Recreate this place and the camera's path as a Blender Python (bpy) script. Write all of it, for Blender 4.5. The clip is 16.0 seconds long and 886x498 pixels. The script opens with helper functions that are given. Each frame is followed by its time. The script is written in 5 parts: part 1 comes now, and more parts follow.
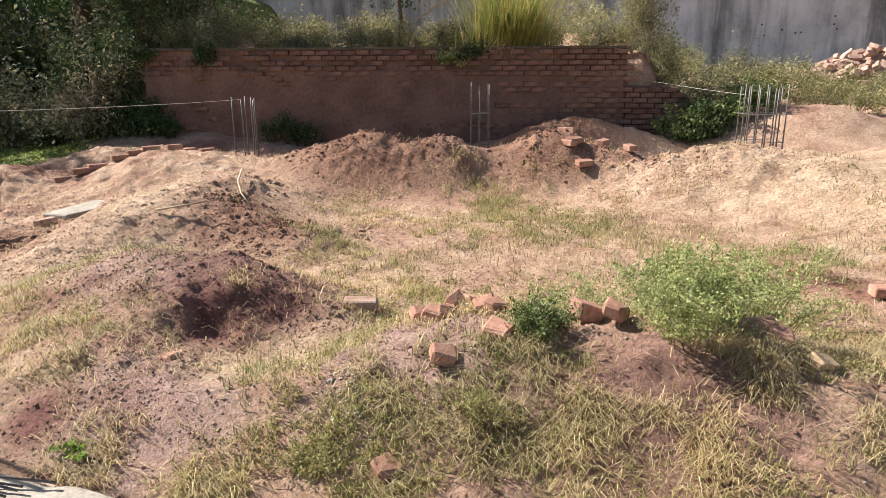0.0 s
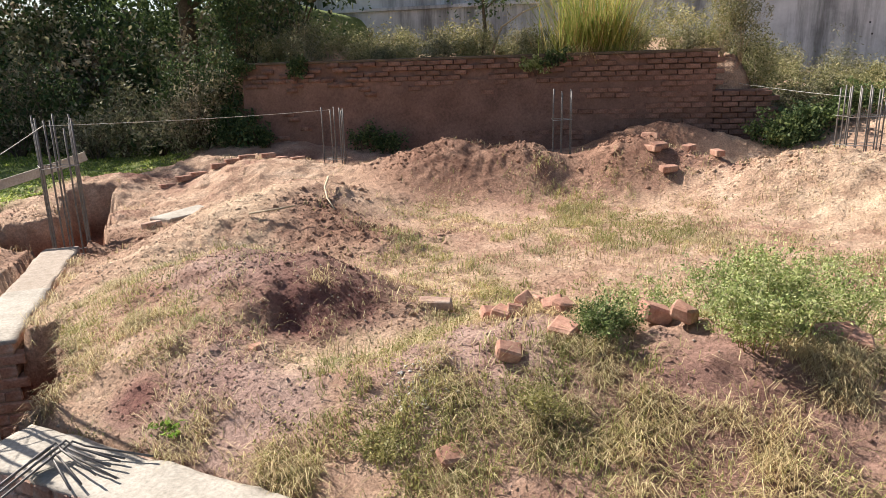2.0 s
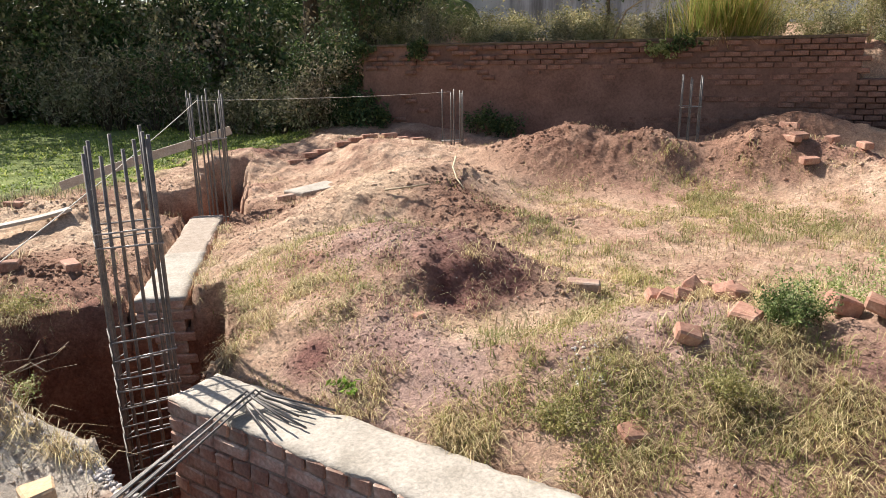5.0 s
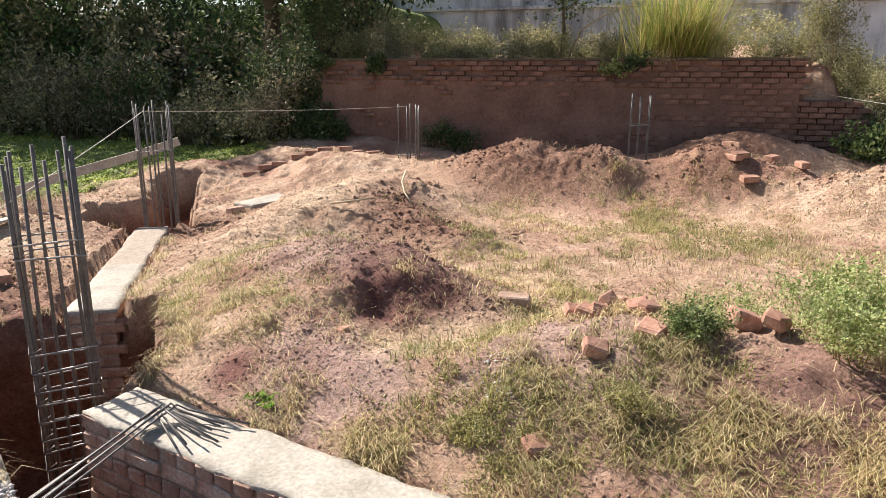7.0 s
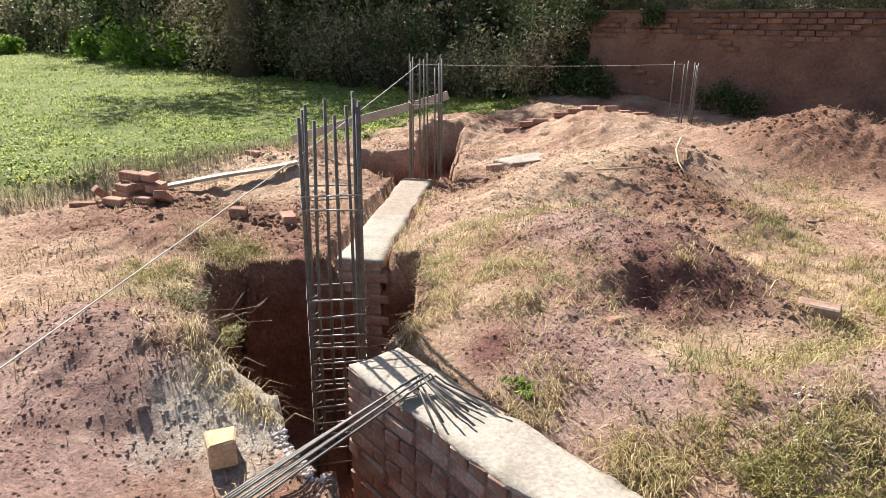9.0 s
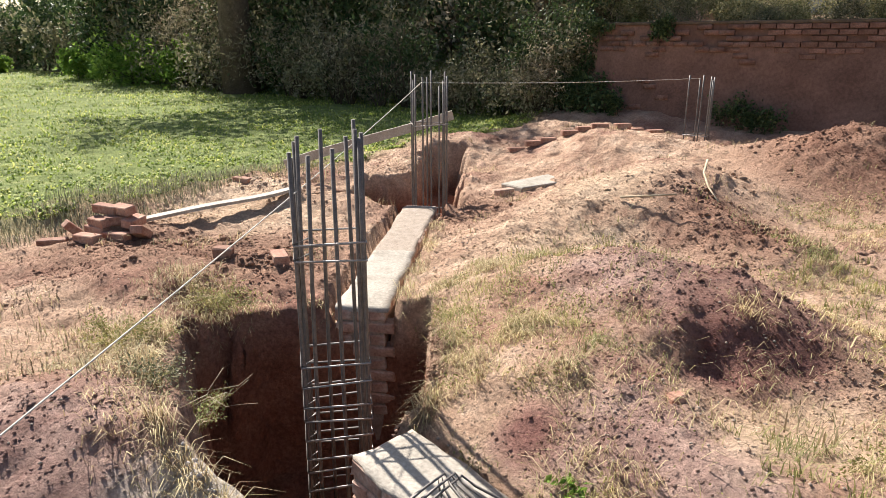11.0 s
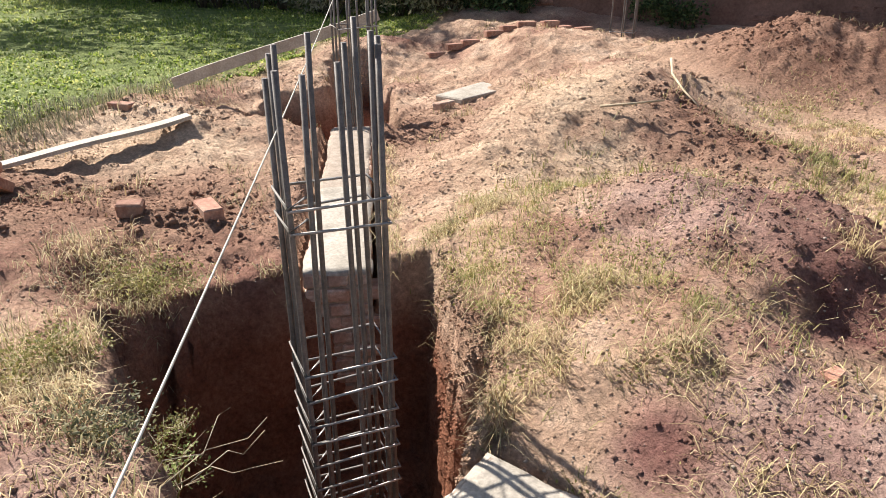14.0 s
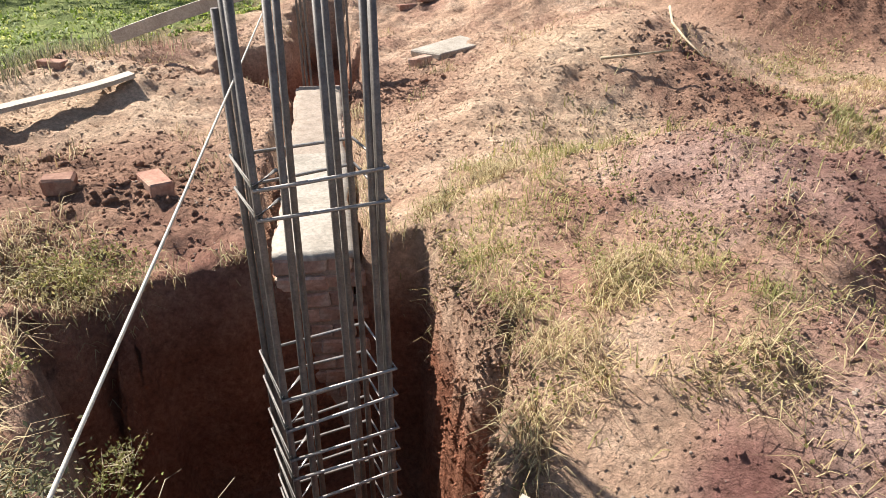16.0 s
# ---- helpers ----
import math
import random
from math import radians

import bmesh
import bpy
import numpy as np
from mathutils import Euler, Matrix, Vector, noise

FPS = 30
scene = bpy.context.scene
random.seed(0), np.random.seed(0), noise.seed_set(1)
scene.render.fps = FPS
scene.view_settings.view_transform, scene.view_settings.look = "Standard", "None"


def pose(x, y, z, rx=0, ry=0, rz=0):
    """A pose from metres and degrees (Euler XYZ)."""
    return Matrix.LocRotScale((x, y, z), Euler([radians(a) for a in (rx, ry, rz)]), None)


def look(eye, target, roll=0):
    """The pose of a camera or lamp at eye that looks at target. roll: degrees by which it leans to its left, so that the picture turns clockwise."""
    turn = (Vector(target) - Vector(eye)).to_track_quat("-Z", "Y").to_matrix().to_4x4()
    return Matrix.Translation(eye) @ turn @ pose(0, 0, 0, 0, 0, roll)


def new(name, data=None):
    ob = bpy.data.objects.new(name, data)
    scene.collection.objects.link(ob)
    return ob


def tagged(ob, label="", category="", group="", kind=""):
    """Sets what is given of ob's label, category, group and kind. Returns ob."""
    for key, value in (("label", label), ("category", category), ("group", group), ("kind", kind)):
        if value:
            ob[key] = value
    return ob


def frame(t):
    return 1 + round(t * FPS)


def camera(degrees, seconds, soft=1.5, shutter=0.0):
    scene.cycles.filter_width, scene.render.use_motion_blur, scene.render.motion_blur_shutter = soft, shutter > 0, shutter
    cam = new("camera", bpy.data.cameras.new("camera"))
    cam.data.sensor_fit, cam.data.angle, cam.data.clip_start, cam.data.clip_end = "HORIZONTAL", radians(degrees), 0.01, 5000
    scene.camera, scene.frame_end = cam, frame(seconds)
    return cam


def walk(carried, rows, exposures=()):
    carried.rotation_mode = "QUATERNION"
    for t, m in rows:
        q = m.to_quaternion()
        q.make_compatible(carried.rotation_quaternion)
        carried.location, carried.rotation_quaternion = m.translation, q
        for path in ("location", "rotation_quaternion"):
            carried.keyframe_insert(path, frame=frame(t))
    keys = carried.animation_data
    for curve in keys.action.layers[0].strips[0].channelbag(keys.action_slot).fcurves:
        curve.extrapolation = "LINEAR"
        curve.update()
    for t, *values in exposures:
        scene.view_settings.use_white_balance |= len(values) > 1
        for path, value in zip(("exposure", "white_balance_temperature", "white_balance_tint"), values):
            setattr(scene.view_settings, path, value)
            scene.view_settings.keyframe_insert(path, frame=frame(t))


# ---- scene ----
cam = camera(66.5, 16.0, soft=0.8)
PATH = [
    (0, (0.389, 0.392, 1.824), (0.143, 2.305, 1.296), -0.2),
    (0.5, (0.487, 0.353, 1.81), (0.153, 2.243, 1.249), -0.8),
    (1, (0.519, 0.305, 1.816), (0.178, 2.199, 1.272), -1.3),
    (1.5, (0.518, 0.285, 1.816), (0.082, 2.162, 1.281), -1.6),
    (2, (0.492, 0.293, 1.811), (-0.004, 2.164, 1.311), -1.5),
    (2.5, (0.444, 0.313, 1.818), (0.067, 2.22, 1.348), -0.1),
    (3, (0.263, 0.233, 1.792), (0.127, 2.159, 1.269), -0.8),
    (3.5, (0.15, 0.116, 1.779), (-0.196, 2.033, 1.322), 0.5),
    (4, (0.118, 0.106, 1.779), (-0.324, 1.997, 1.301), 1.4),
    (4.5, (0.085, 0.101, 1.773), (-0.636, 1.897, 1.267), 0.9),
    (5, (0.098, 0.097, 1.777), (-0.638, 1.879, 1.243), -0.7),
    (5.2, (0.11, 0.102, 1.786), (-0.583, 1.904, 1.265), -0.7),
    (7.3, (0.374, 0.178, 1.802), (-0.286, 2.0, 1.309), 0.4),
    (7.5, (0.366, 0.244, 1.812), (-0.459, 1.991, 1.293), -0.6),
    (8, (0.339, 0.284, 1.802), (-0.663, 1.909, 1.207), 0.3),
    (8.5, (0.126, 0.327, 1.763), (-0.994, 1.872, 1.165), 0.2),
    (9, (0.001, 0.388, 1.819), (-1.235, 1.828, 1.19), 0.6),
    (9.5, (-0.136, 0.384, 1.824), (-1.279, 1.936, 1.291), 2.7),
    (9.7, (-0.189, 0.411, 1.89), (-1.372, 1.934, 1.359), 1.6),
    (11.8, (-0.884, 0.951, 1.776), (-2.111, 2.403, 1.155), -0.3),
    (12, (-1.001, 0.943, 1.77), (-2.142, 2.466, 1.155), -2.5),
    (12.5, (-1.192, 1.032, 1.766), (-2.301, 2.55, 1.082), -2.9),
    (13, (-1.319, 1.09, 1.774), (-2.412, 2.597, 1.045), -1.2),
    (13.5, (-1.497, 1.115, 1.708), (-2.513, 2.656, 0.938), 0.0),
    (14, (-1.664, 1.177, 1.688), (-2.534, 2.769, 0.846), -0.1),
    (14.5, (-1.774, 1.296, 1.619), (-2.629, 2.92, 0.826), -0.7),
    (15, (-1.916, 1.403, 1.549), (-2.768, 2.974, 0.651), 0.3),
    (15.5, (-2.036, 1.5, 1.502), (-2.838, 3.102, 0.614), -1.2),
    (16, (-2.025, 1.564, 1.512), (-2.783, 3.16, 0.576), 0.1),
]
walk(cam, [(t, look(eye, target, roll)) for t, eye, target, roll in PATH], exposures=[(0.0, 1.1), (2.5, 1.16), (5.0, 1.19), (9.0, 1.2), (16.0, 1.2)])

# ---- light ----
SUN_AZ, SUN_EL = 163.0, 42.0          # direction towards the sun, degrees from +x and above the horizon
world = bpy.data.worlds.new("sky")
scene.world = world
world.use_nodes = True
wn = world.node_tree
sky = wn.nodes.new("ShaderNodeTexSky")
sky.sky_type, sky.sun_disc = "NISHITA", False
sky.sun_elevation, sky.sun_rotation = radians(SUN_EL), radians(90.0 - SUN_AZ)
sky.dust_density = 1.5
wn.links.new(sky.outputs[0], wn.nodes["Background"].inputs[0])
wn.nodes["Background"].inputs[1].default_value = 0.063
sun_data = bpy.data.lights.new("sun", "SUN")
sun_data.energy, sun_data.angle, sun_data.color = 5.0, radians(0.55), (1.0, 0.95, 0.88)
sun = new("sun", sun_data)
sdir = Vector((math.cos(radians(SUN_AZ)) * math.cos(radians(SUN_EL)), math.sin(radians(SUN_AZ)) * math.cos(radians(SUN_EL)), math.sin(radians(SUN_EL))))
sun.matrix_world = look(sdir * 60, (0, 0, 0))

# ---- materials ----
def mat_base(name, rough=0.9, spec=0.3):
    m = bpy.data.materials.new(name)
    m.use_nodes = True
    nt = m.node_tree
    b = nt.nodes["Principled BSDF"]
    b.inputs["Roughness"].default_value = rough
    b.inputs["Specular IOR Level"].default_value = spec
    return m, nt, b


def nnode(nt, kind, **kw):
    n = nt.nodes.new(kind)
    for k, v in kw.items():
        n.inputs[k.replace("_", " ")].default_value = v
    return n


def tex(nt, scale, detail=6.0, rough=0.6, coord="Object"):
    tc = nt.nodes.new("ShaderNodeTexCoord")
    n = nnode(nt, "ShaderNodeTexNoise", Scale=scale, Detail=detail, Roughness=rough)
    nt.links.new(tc.outputs[coord], n.inputs["Vector"])
    return n.outputs["Fac"]


def ramp(nt, fac, stops):
    r = nt.nodes.new("ShaderNodeValToRGB")
    el = r.color_ramp.elements
    while len(el) < len(stops):
        el.new(0.5)
    for e, (p, c) in zip(el, stops):
        e.position, e.color = p, (*c, 1)
    nt.links.new(fac, r.inputs["Fac"])
    return r.outputs["Color"]


def blend(nt, fac, a, b, mode="MIX"):
    m = nt.nodes.new("ShaderNodeMix")
    m.data_type, m.blend_type = "RGBA", mode
    for sock, v in ((m.inputs[0], fac), (m.inputs[6], a), (m.inputs[7], b)):
        if isinstance(v, (int, float)):
            sock.default_value = v
        elif isinstance(v, tuple):
            sock.default_value = (*v, 1)
        else:
            nt.links.new(v, sock)
    return m.outputs[2]


def bump(nt, b, fac, strength, dist):
    n = nnode(nt, "ShaderNodeBump", Strength=strength, Distance=dist)
    nt.links.new(fac, n.inputs["Height"])
    nt.links.new(n.outputs[0], b.inputs["Normal"])
    return n


def noisy(name, c1, c2, scale, rough=0.9, bstr=0.4, bdist=0.01, fine=None, spec=0.3, c3=None, vary=0.0, metal=0.0):
    """A surface of two or three mottled colours with relief; vary shifts the tone from piece to piece."""
    m, nt, b = mat_base(name, rough, spec)
    a = tex(nt, scale, 8, 0.62)
    f = tex(nt, fine or scale * 9, 4, 0.7)
    stops = [(0.33, c1), (0.66, c2)] if c3 is None else [(0.3, c1), (0.5, c2), (0.7, c3)]
    col = ramp(nt, a, stops)
    shade = ramp(nt, f, [(0.25, (0.62, 0.62, 0.62)), (0.75, (1.22, 1.22, 1.22))])
    col = blend(nt, 1.0, col, shade, "MULTIPLY")
    if vary:
        oi = nt.nodes.new("ShaderNodeObjectInfo")
        tone = ramp(nt, oi.outputs["Random"], [(0.0, (1 - vary, 1 - vary * 1.1, 1 - vary * 1.2)), (1.0, (1 + vary, 1 + vary * 0.95, 1 + vary * 0.9))])
        col = blend(nt, 1.0, col, tone, "MULTIPLY")
    nt.links.new(col, b.inputs["Base Color"])
    b.inputs["Metallic"].default_value = metal
    bump(nt, b, f, bstr, bdist)
    return m


def leafy(name, stops, trans=0.35, rough=0.6):
    """Leaves or blades whose tone changes from one to the next and lets some light through."""
    m, nt, b = mat_base(name, rough, 0.25)
    g = nt.nodes.new("ShaderNodeNewGeometry")
    col = ramp(nt, g.outputs["Random Per Island"], stops)
    patch = ramp(nt, tex(nt, 1.3, 5), [(0.3, (0.68, 0.72, 0.7)), (0.7, (1.25, 1.2, 1.15))])
    col = blend(nt, 1.0, col, patch, "MULTIPLY")
    nt.links.new(col, b.inputs["Base Color"])
    t = nt.nodes.new("ShaderNodeBsdfTranslucent")
    nt.links.new(col, t.inputs["Color"])
    mx = nt.nodes.new("ShaderNodeMixShader")
    mx.inputs[0].default_value = trans
    nt.links.new(b.outputs[0], mx.inputs[1])
    nt.links.new(t.outputs[0], mx.inputs[2])
    nt.links.new(mx.outputs[0], nt.nodes["Material Output"].inputs["Surface"])
    return m


def soil_material():
    m, nt, b = mat_base("soil", 0.95, 0.15)
    big, mid, fine = tex(nt, 0.55, 5, 0.6), tex(nt, 3.2, 8, 0.68), tex(nt, 38, 5, 0.75)
    pale = ramp(nt, mid, [(0.3, (0.36, 0.215, 0.145)), (0.52, (0.54, 0.36, 0.25)), (0.72, (0.66, 0.48, 0.355))])
    red = ramp(nt, mid, [(0.3, (0.20, 0.095, 0.07)), (0.55, (0.36, 0.19, 0.14)), (0.75, (0.48, 0.29, 0.21))])
    col = blend(nt, ramp(nt, big, [(0.49, (0, 0, 0)), (0.64, (1, 1, 1))]), pale, red)
    tc = nt.nodes.new("ShaderNodeTexCoord")
    # rusty subsoil patches thrown up on the heaps; darker maroon along the scooped hollow
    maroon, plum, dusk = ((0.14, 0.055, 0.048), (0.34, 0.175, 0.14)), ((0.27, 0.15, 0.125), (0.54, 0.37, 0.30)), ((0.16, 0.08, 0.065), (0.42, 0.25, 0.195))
    rust_and_shade, brown, tan = ((0.17, 0.08, 0.055), (0.43, 0.255, 0.175)), ((0.19, 0.095, 0.065), (0.46, 0.28, 0.19)), ((0.44, 0.29, 0.19), (0.70, 0.51, 0.36))
    # the patch at (0.9, 12.0) paints the back wall's shade onto the mound
    for place, near_r, far_r, tone in (((4.4, 8.0, 0.5), 1.2, 2.6, tan), ((-3.35, 6.5, 0.6), 0.4, 1.0, tan), ((-2.75, 5.2, 0.4), 0.5, 1.1, tan), ((0.9, 12.0, 0.7), 0.8, 1.3, rust_and_shade), ((-6.4, 4.5, 0.2), 0.5, 1.2, tan), ((-5.0, 3.6, 0.2), 0.5, 1.2, brown), ((-6.0, 3.3, 0.2), 0.5, 1.1, brown),
                                       ((-4.8, 6.0, 0.2), 0.4, 1.0, brown), ((-1.75, 9.6, 0.7), 0.8, 1.7, rust_and_shade), ((0.5, 9.9, 0.7), 0.5, 1.1, rust_and_shade), ((-2.15, 6.7, 0.5), 0.4, 1.0, rust_and_shade), ((2.4, 2.9, 0.4), 0.3, 0.8, plum),
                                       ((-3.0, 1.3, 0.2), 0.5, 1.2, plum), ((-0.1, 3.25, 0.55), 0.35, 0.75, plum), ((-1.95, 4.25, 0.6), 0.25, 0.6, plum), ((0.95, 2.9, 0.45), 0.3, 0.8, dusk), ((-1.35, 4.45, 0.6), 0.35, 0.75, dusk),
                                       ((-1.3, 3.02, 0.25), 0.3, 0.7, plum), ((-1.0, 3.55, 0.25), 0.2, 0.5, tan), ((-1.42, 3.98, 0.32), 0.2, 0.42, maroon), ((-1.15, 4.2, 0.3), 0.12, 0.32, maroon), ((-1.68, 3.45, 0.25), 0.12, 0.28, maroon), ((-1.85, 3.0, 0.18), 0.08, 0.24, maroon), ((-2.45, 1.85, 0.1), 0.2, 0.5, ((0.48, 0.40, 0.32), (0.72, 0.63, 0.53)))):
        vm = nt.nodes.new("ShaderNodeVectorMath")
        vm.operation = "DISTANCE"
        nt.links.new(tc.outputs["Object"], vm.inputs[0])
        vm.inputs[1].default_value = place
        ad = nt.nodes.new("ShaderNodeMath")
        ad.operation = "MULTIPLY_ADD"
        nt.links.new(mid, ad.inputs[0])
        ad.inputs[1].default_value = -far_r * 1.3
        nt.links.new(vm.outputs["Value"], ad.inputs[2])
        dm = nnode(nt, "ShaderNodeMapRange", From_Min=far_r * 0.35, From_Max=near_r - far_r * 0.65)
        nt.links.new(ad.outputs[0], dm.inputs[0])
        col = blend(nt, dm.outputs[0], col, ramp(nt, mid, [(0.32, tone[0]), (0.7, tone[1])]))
    # fresh red subsoil shows in the dug faces
    sx = nt.nodes.new("ShaderNodeSeparateXYZ")
    nt.links.new(tc.outputs["Object"], sx.inputs[0])
    mr = nnode(nt, "ShaderNodeMapRange", From_Min=0.06, From_Max=-0.25)
    nt.links.new(sx.outputs["Z"], mr.inputs[0])
    col = blend(nt, mr.outputs[0], col, ramp(nt, mid, [(0.3, (0.22, 0.085, 0.05)), (0.7, (0.42, 0.19, 0.115))]))
    # turf of the field beyond the plot
    fm = nnode(nt, "ShaderNodeMapRange", From_Min=-7.1, From_Max=-7.9)
    nt.links.new(sx.outputs["X"], fm.inputs[0])
    col = blend(nt, fm.outputs[0], col, ramp(nt, mid, [(0.3, (0.10, 0.13, 0.035)), (0.55, (0.20, 0.24, 0.07)), (0.78, (0.36, 0.34, 0.15))]))
    grain = ramp(nt, fine, [(0.25, (0.45, 0.45, 0.45)), (0.75, (1.4, 1.4, 1.4))])
    nt.links.new(blend(nt, 1.0, col, grain, "MULTIPLY"), b.inputs["Base Color"])
    lump = tex(nt, 14, 8, 0.75)
    add = nt.nodes.new("ShaderNodeMath")
    add.operation = "MULTIPLY_ADD"
    nt.links.new(fine, add.inputs[0])
    add.inputs[1].default_value = 0.35
    nt.links.new(lump, add.inputs[2])
    bump(nt, b, add.outputs[0], 1.0, 0.05)
    return m


def concrete_material():
    """Grey cast concrete with dark run-off streaks down the face and blotched weathering."""
    m, nt, b = mat_base("weathered_concrete", 0.9, 0.2)
    tc = nt.nodes.new("ShaderNodeTexCoord")
    mp = nt.nodes.new("ShaderNodeMapping")
    mp.inputs["Scale"].default_value = (1.6, 1.6, 0.16)
    nt.links.new(tc.outputs["Object"], mp.inputs["Vector"])
    run = nnode(nt, "ShaderNodeTexNoise", Scale=1.0, Detail=7.0, Roughness=0.7)
    nt.links.new(mp.outputs[0], run.inputs["Vector"])
    col = ramp(nt, tex(nt, 0.7, 9, 0.7), [(0.32, (0.36, 0.365, 0.375)), (0.5, (0.56, 0.565, 0.575)), (0.7, (0.72, 0.72, 0.73))])
    col = blend(nt, 1.0, col, ramp(nt, run.outputs["Fac"], [(0.34, (0.38, 0.38, 0.37)), (0.52, (1.0, 1.0, 1.0)), (0.75, (1.12, 1.12, 1.1))]), "MULTIPLY")
    nt.links.new(col, b.inputs["Base Color"])
    bump(nt, b, tex(nt, 9, 5), 0.3, 0.02)
    return m


M_SOIL = soil_material()
M_BRICK = noisy("brick", (0.26, 0.12, 0.085), (0.38, 0.21, 0.15), 9, 0.9, 0.5, 0.006, 60, vary=0.25, c3=(0.46, 0.31, 0.23))
M_BRICK_DUST = noisy("mortar_smeared_brick", (0.30, 0.17, 0.125), (0.45, 0.31, 0.24), 7, 0.95, 0.6, 0.007, 50, vary=0.22, c3=(0.52, 0.45, 0.385))
M_BRICK_PALE = noisy("pale_brick", (0.50, 0.33, 0.19), (0.60, 0.43, 0.27), 9, 0.9, 0.4, 0.005, 60, vary=0.12)
M_BRICK_OLD = noisy("old_brick", (0.12, 0.065, 0.05), (0.20, 0.108, 0.08), 5, 0.95, 0.5, 0.008, 40, vary=0.22, c3=(0.29, 0.175, 0.135))
M_MORTAR = noisy("mortar", (0.28, 0.22, 0.17), (0.40, 0.33, 0.27), 14, 0.95, 0.6, 0.008, 70)
M_MUD = noisy("mud_render", (0.15, 0.085, 0.065), (0.25, 0.145, 0.11), 1.6, 0.95, 0.5, 0.012, 25)
M_SCREED = noisy("cement_screed", (0.27, 0.235, 0.19), (0.38, 0.335, 0.28), 4, 0.9, 0.6, 0.008, 45, c3=(0.45, 0.40, 0.34))
M_CONC = concrete_material()
# paler than the rebar: sun glare on the stirrups is put into the colour
M_WIRE = noisy("sunlit_stirrup_steel", (0.24, 0.225, 0.21), (0.40, 0.37, 0.34), 25, 0.4, 0.2, 0.001, 160, spec=0.5, metal=0.4)
M_STEEL = noisy("rebar_steel", (0.115, 0.10, 0.09), (0.20, 0.175, 0.155), 25, 0.5, 0.3, 0.002, 160, spec=0.4, metal=0.2)
M_WOOD = noisy("weathered_board", (0.36, 0.31, 0.25), (0.50, 0.45, 0.38), 6, 0.85, 0.4, 0.003, 70)
M_CORD = noisy("cord", (0.55, 0.52, 0.45), (0.7, 0.66, 0.58), 40, 0.8, 0.2, 0.001)
M_BARK = noisy("bark", (0.09, 0.065, 0.045), (0.18, 0.13, 0.09), 6, 0.95, 0.8, 0.02, 30)
M_TWIG = noisy("dry_twig", (0.40, 0.31, 0.20), (0.58, 0.48, 0.34), 12, 0.9, 0.3, 0.002)
M_HOLE = noisy("hole_shade", (0.012, 0.012, 0.013), (0.02, 0.02, 0.02), 8, 0.95, 0.1, 0.002)
M_SAND = noisy("white_sand", (0.52, 0.46, 0.42), (0.66, 0.60, 0.56), 12, 0.95, 0.6, 0.004, 90)
M_DRY = leafy("dry_grass", [(0.0, (0.19, 0.125, 0.07)), (0.35, (0.40, 0.30, 0.165)), (0.75, (0.66, 0.54, 0.33)), (1.0, (0.38, 0.34, 0.155))], 0.3, 0.7)
M_GREEN = leafy("green_grass", [(0.0, (0.18, 0.18, 0.06)), (0.5, (0.32, 0.295, 0.11)), (1.0, (0.50, 0.43, 0.21))], 0.35)
M_LAWN = leafy("field_grass", [(0.0, (0.13, 0.20, 0.03)), (0.5, (0.31, 0.39, 0.075)), (1.0, (0.55, 0.53, 0.17))], 0.4)
M_LEAF = leafy("young_leaf", [(0.0, (0.16, 0.22, 0.06)), (0.5, (0.38, 0.43, 0.16)), (1.0, (0.62, 0.62, 0.33))], 0.4)
M_DARKLEAF = leafy("dark_leaf", [(0.0, (0.03, 0.055, 0.02)), (0.6, (0.07, 0.11, 0.04)), (1.0, (0.18, 0.22, 0.09))], 0.25)
M_SCRUB = leafy("scrub_leaf", [(0.0, (0.09, 0.095, 0.05)), (0.5, (0.23, 0.22, 0.125)), (1.0, (0.42, 0.37, 0.24))], 0.3)
# straw-toned copy of the scrub leaf, brightened to carry sunlight in its colour
M_SCRUBLIT = leafy("sunlit_straw_scrub", [(0.0, (0.14, 0.145, 0.06)), (0.5, (0.32, 0.30, 0.135)), (1.0, (0.54, 0.48, 0.28))], 0.35)
M_FRESH = leafy("fresh_leaf", [(0.0, (0.055, 0.085, 0.025)), (0.6, (0.15, 0.20, 0.07)), (1.0, (0.30, 0.35, 0.14))], 0.35)
M_DRYTWIG = leafy("dry_scrub", [(0.0, (0.13, 0.10, 0.07)), (0.5, (0.33, 0.27, 0.18)), (1.0, (0.54, 0.46, 0.33))], 0.25, 0.8)
M_BRIGHT = leafy("bright_leaf", [(0.0, (0.10, 0.20, 0.03)), (1.0, (0.30, 0.42, 0.08))], 0.45)
M_REED = leafy("reed", [(0.0, (0.17, 0.23, 0.05)), (0.5, (0.36, 0.40, 0.11)), (0.8, (0.56, 0.46, 0.19)), (1.0, (0.46, 0.27, 0.13))], 0.45)

# ---- builders ----
rng = np.random.default_rng(7)


def raw_mesh(name, V, F, mat, smooth=False):
    """A mesh from vertex and face arrays (all faces with one number of corners)."""
    V, F = np.asarray(V, np.float32), np.asarray(F, np.int32)
    me = bpy.data.meshes.new(name)
    n, k = F.shape
    me.vertices.add(len(V))
    me.vertices.foreach_set("co", V.ravel())
    me.loops.add(n * k)
    me.loops.foreach_set("vertex_index", F.ravel())
    me.polygons.add(n)
    me.polygons.foreach_set("loop_start", np.arange(0, n * k, k, dtype=np.int32))
    me.polygons.foreach_set("loop_total", np.full(n, k, np.int32))
    if smooth:
        me.polygons.foreach_set("use_smooth", np.ones(n, bool))
    me.update(calc_edges=True)
    me.materials.append(mat)
    return me


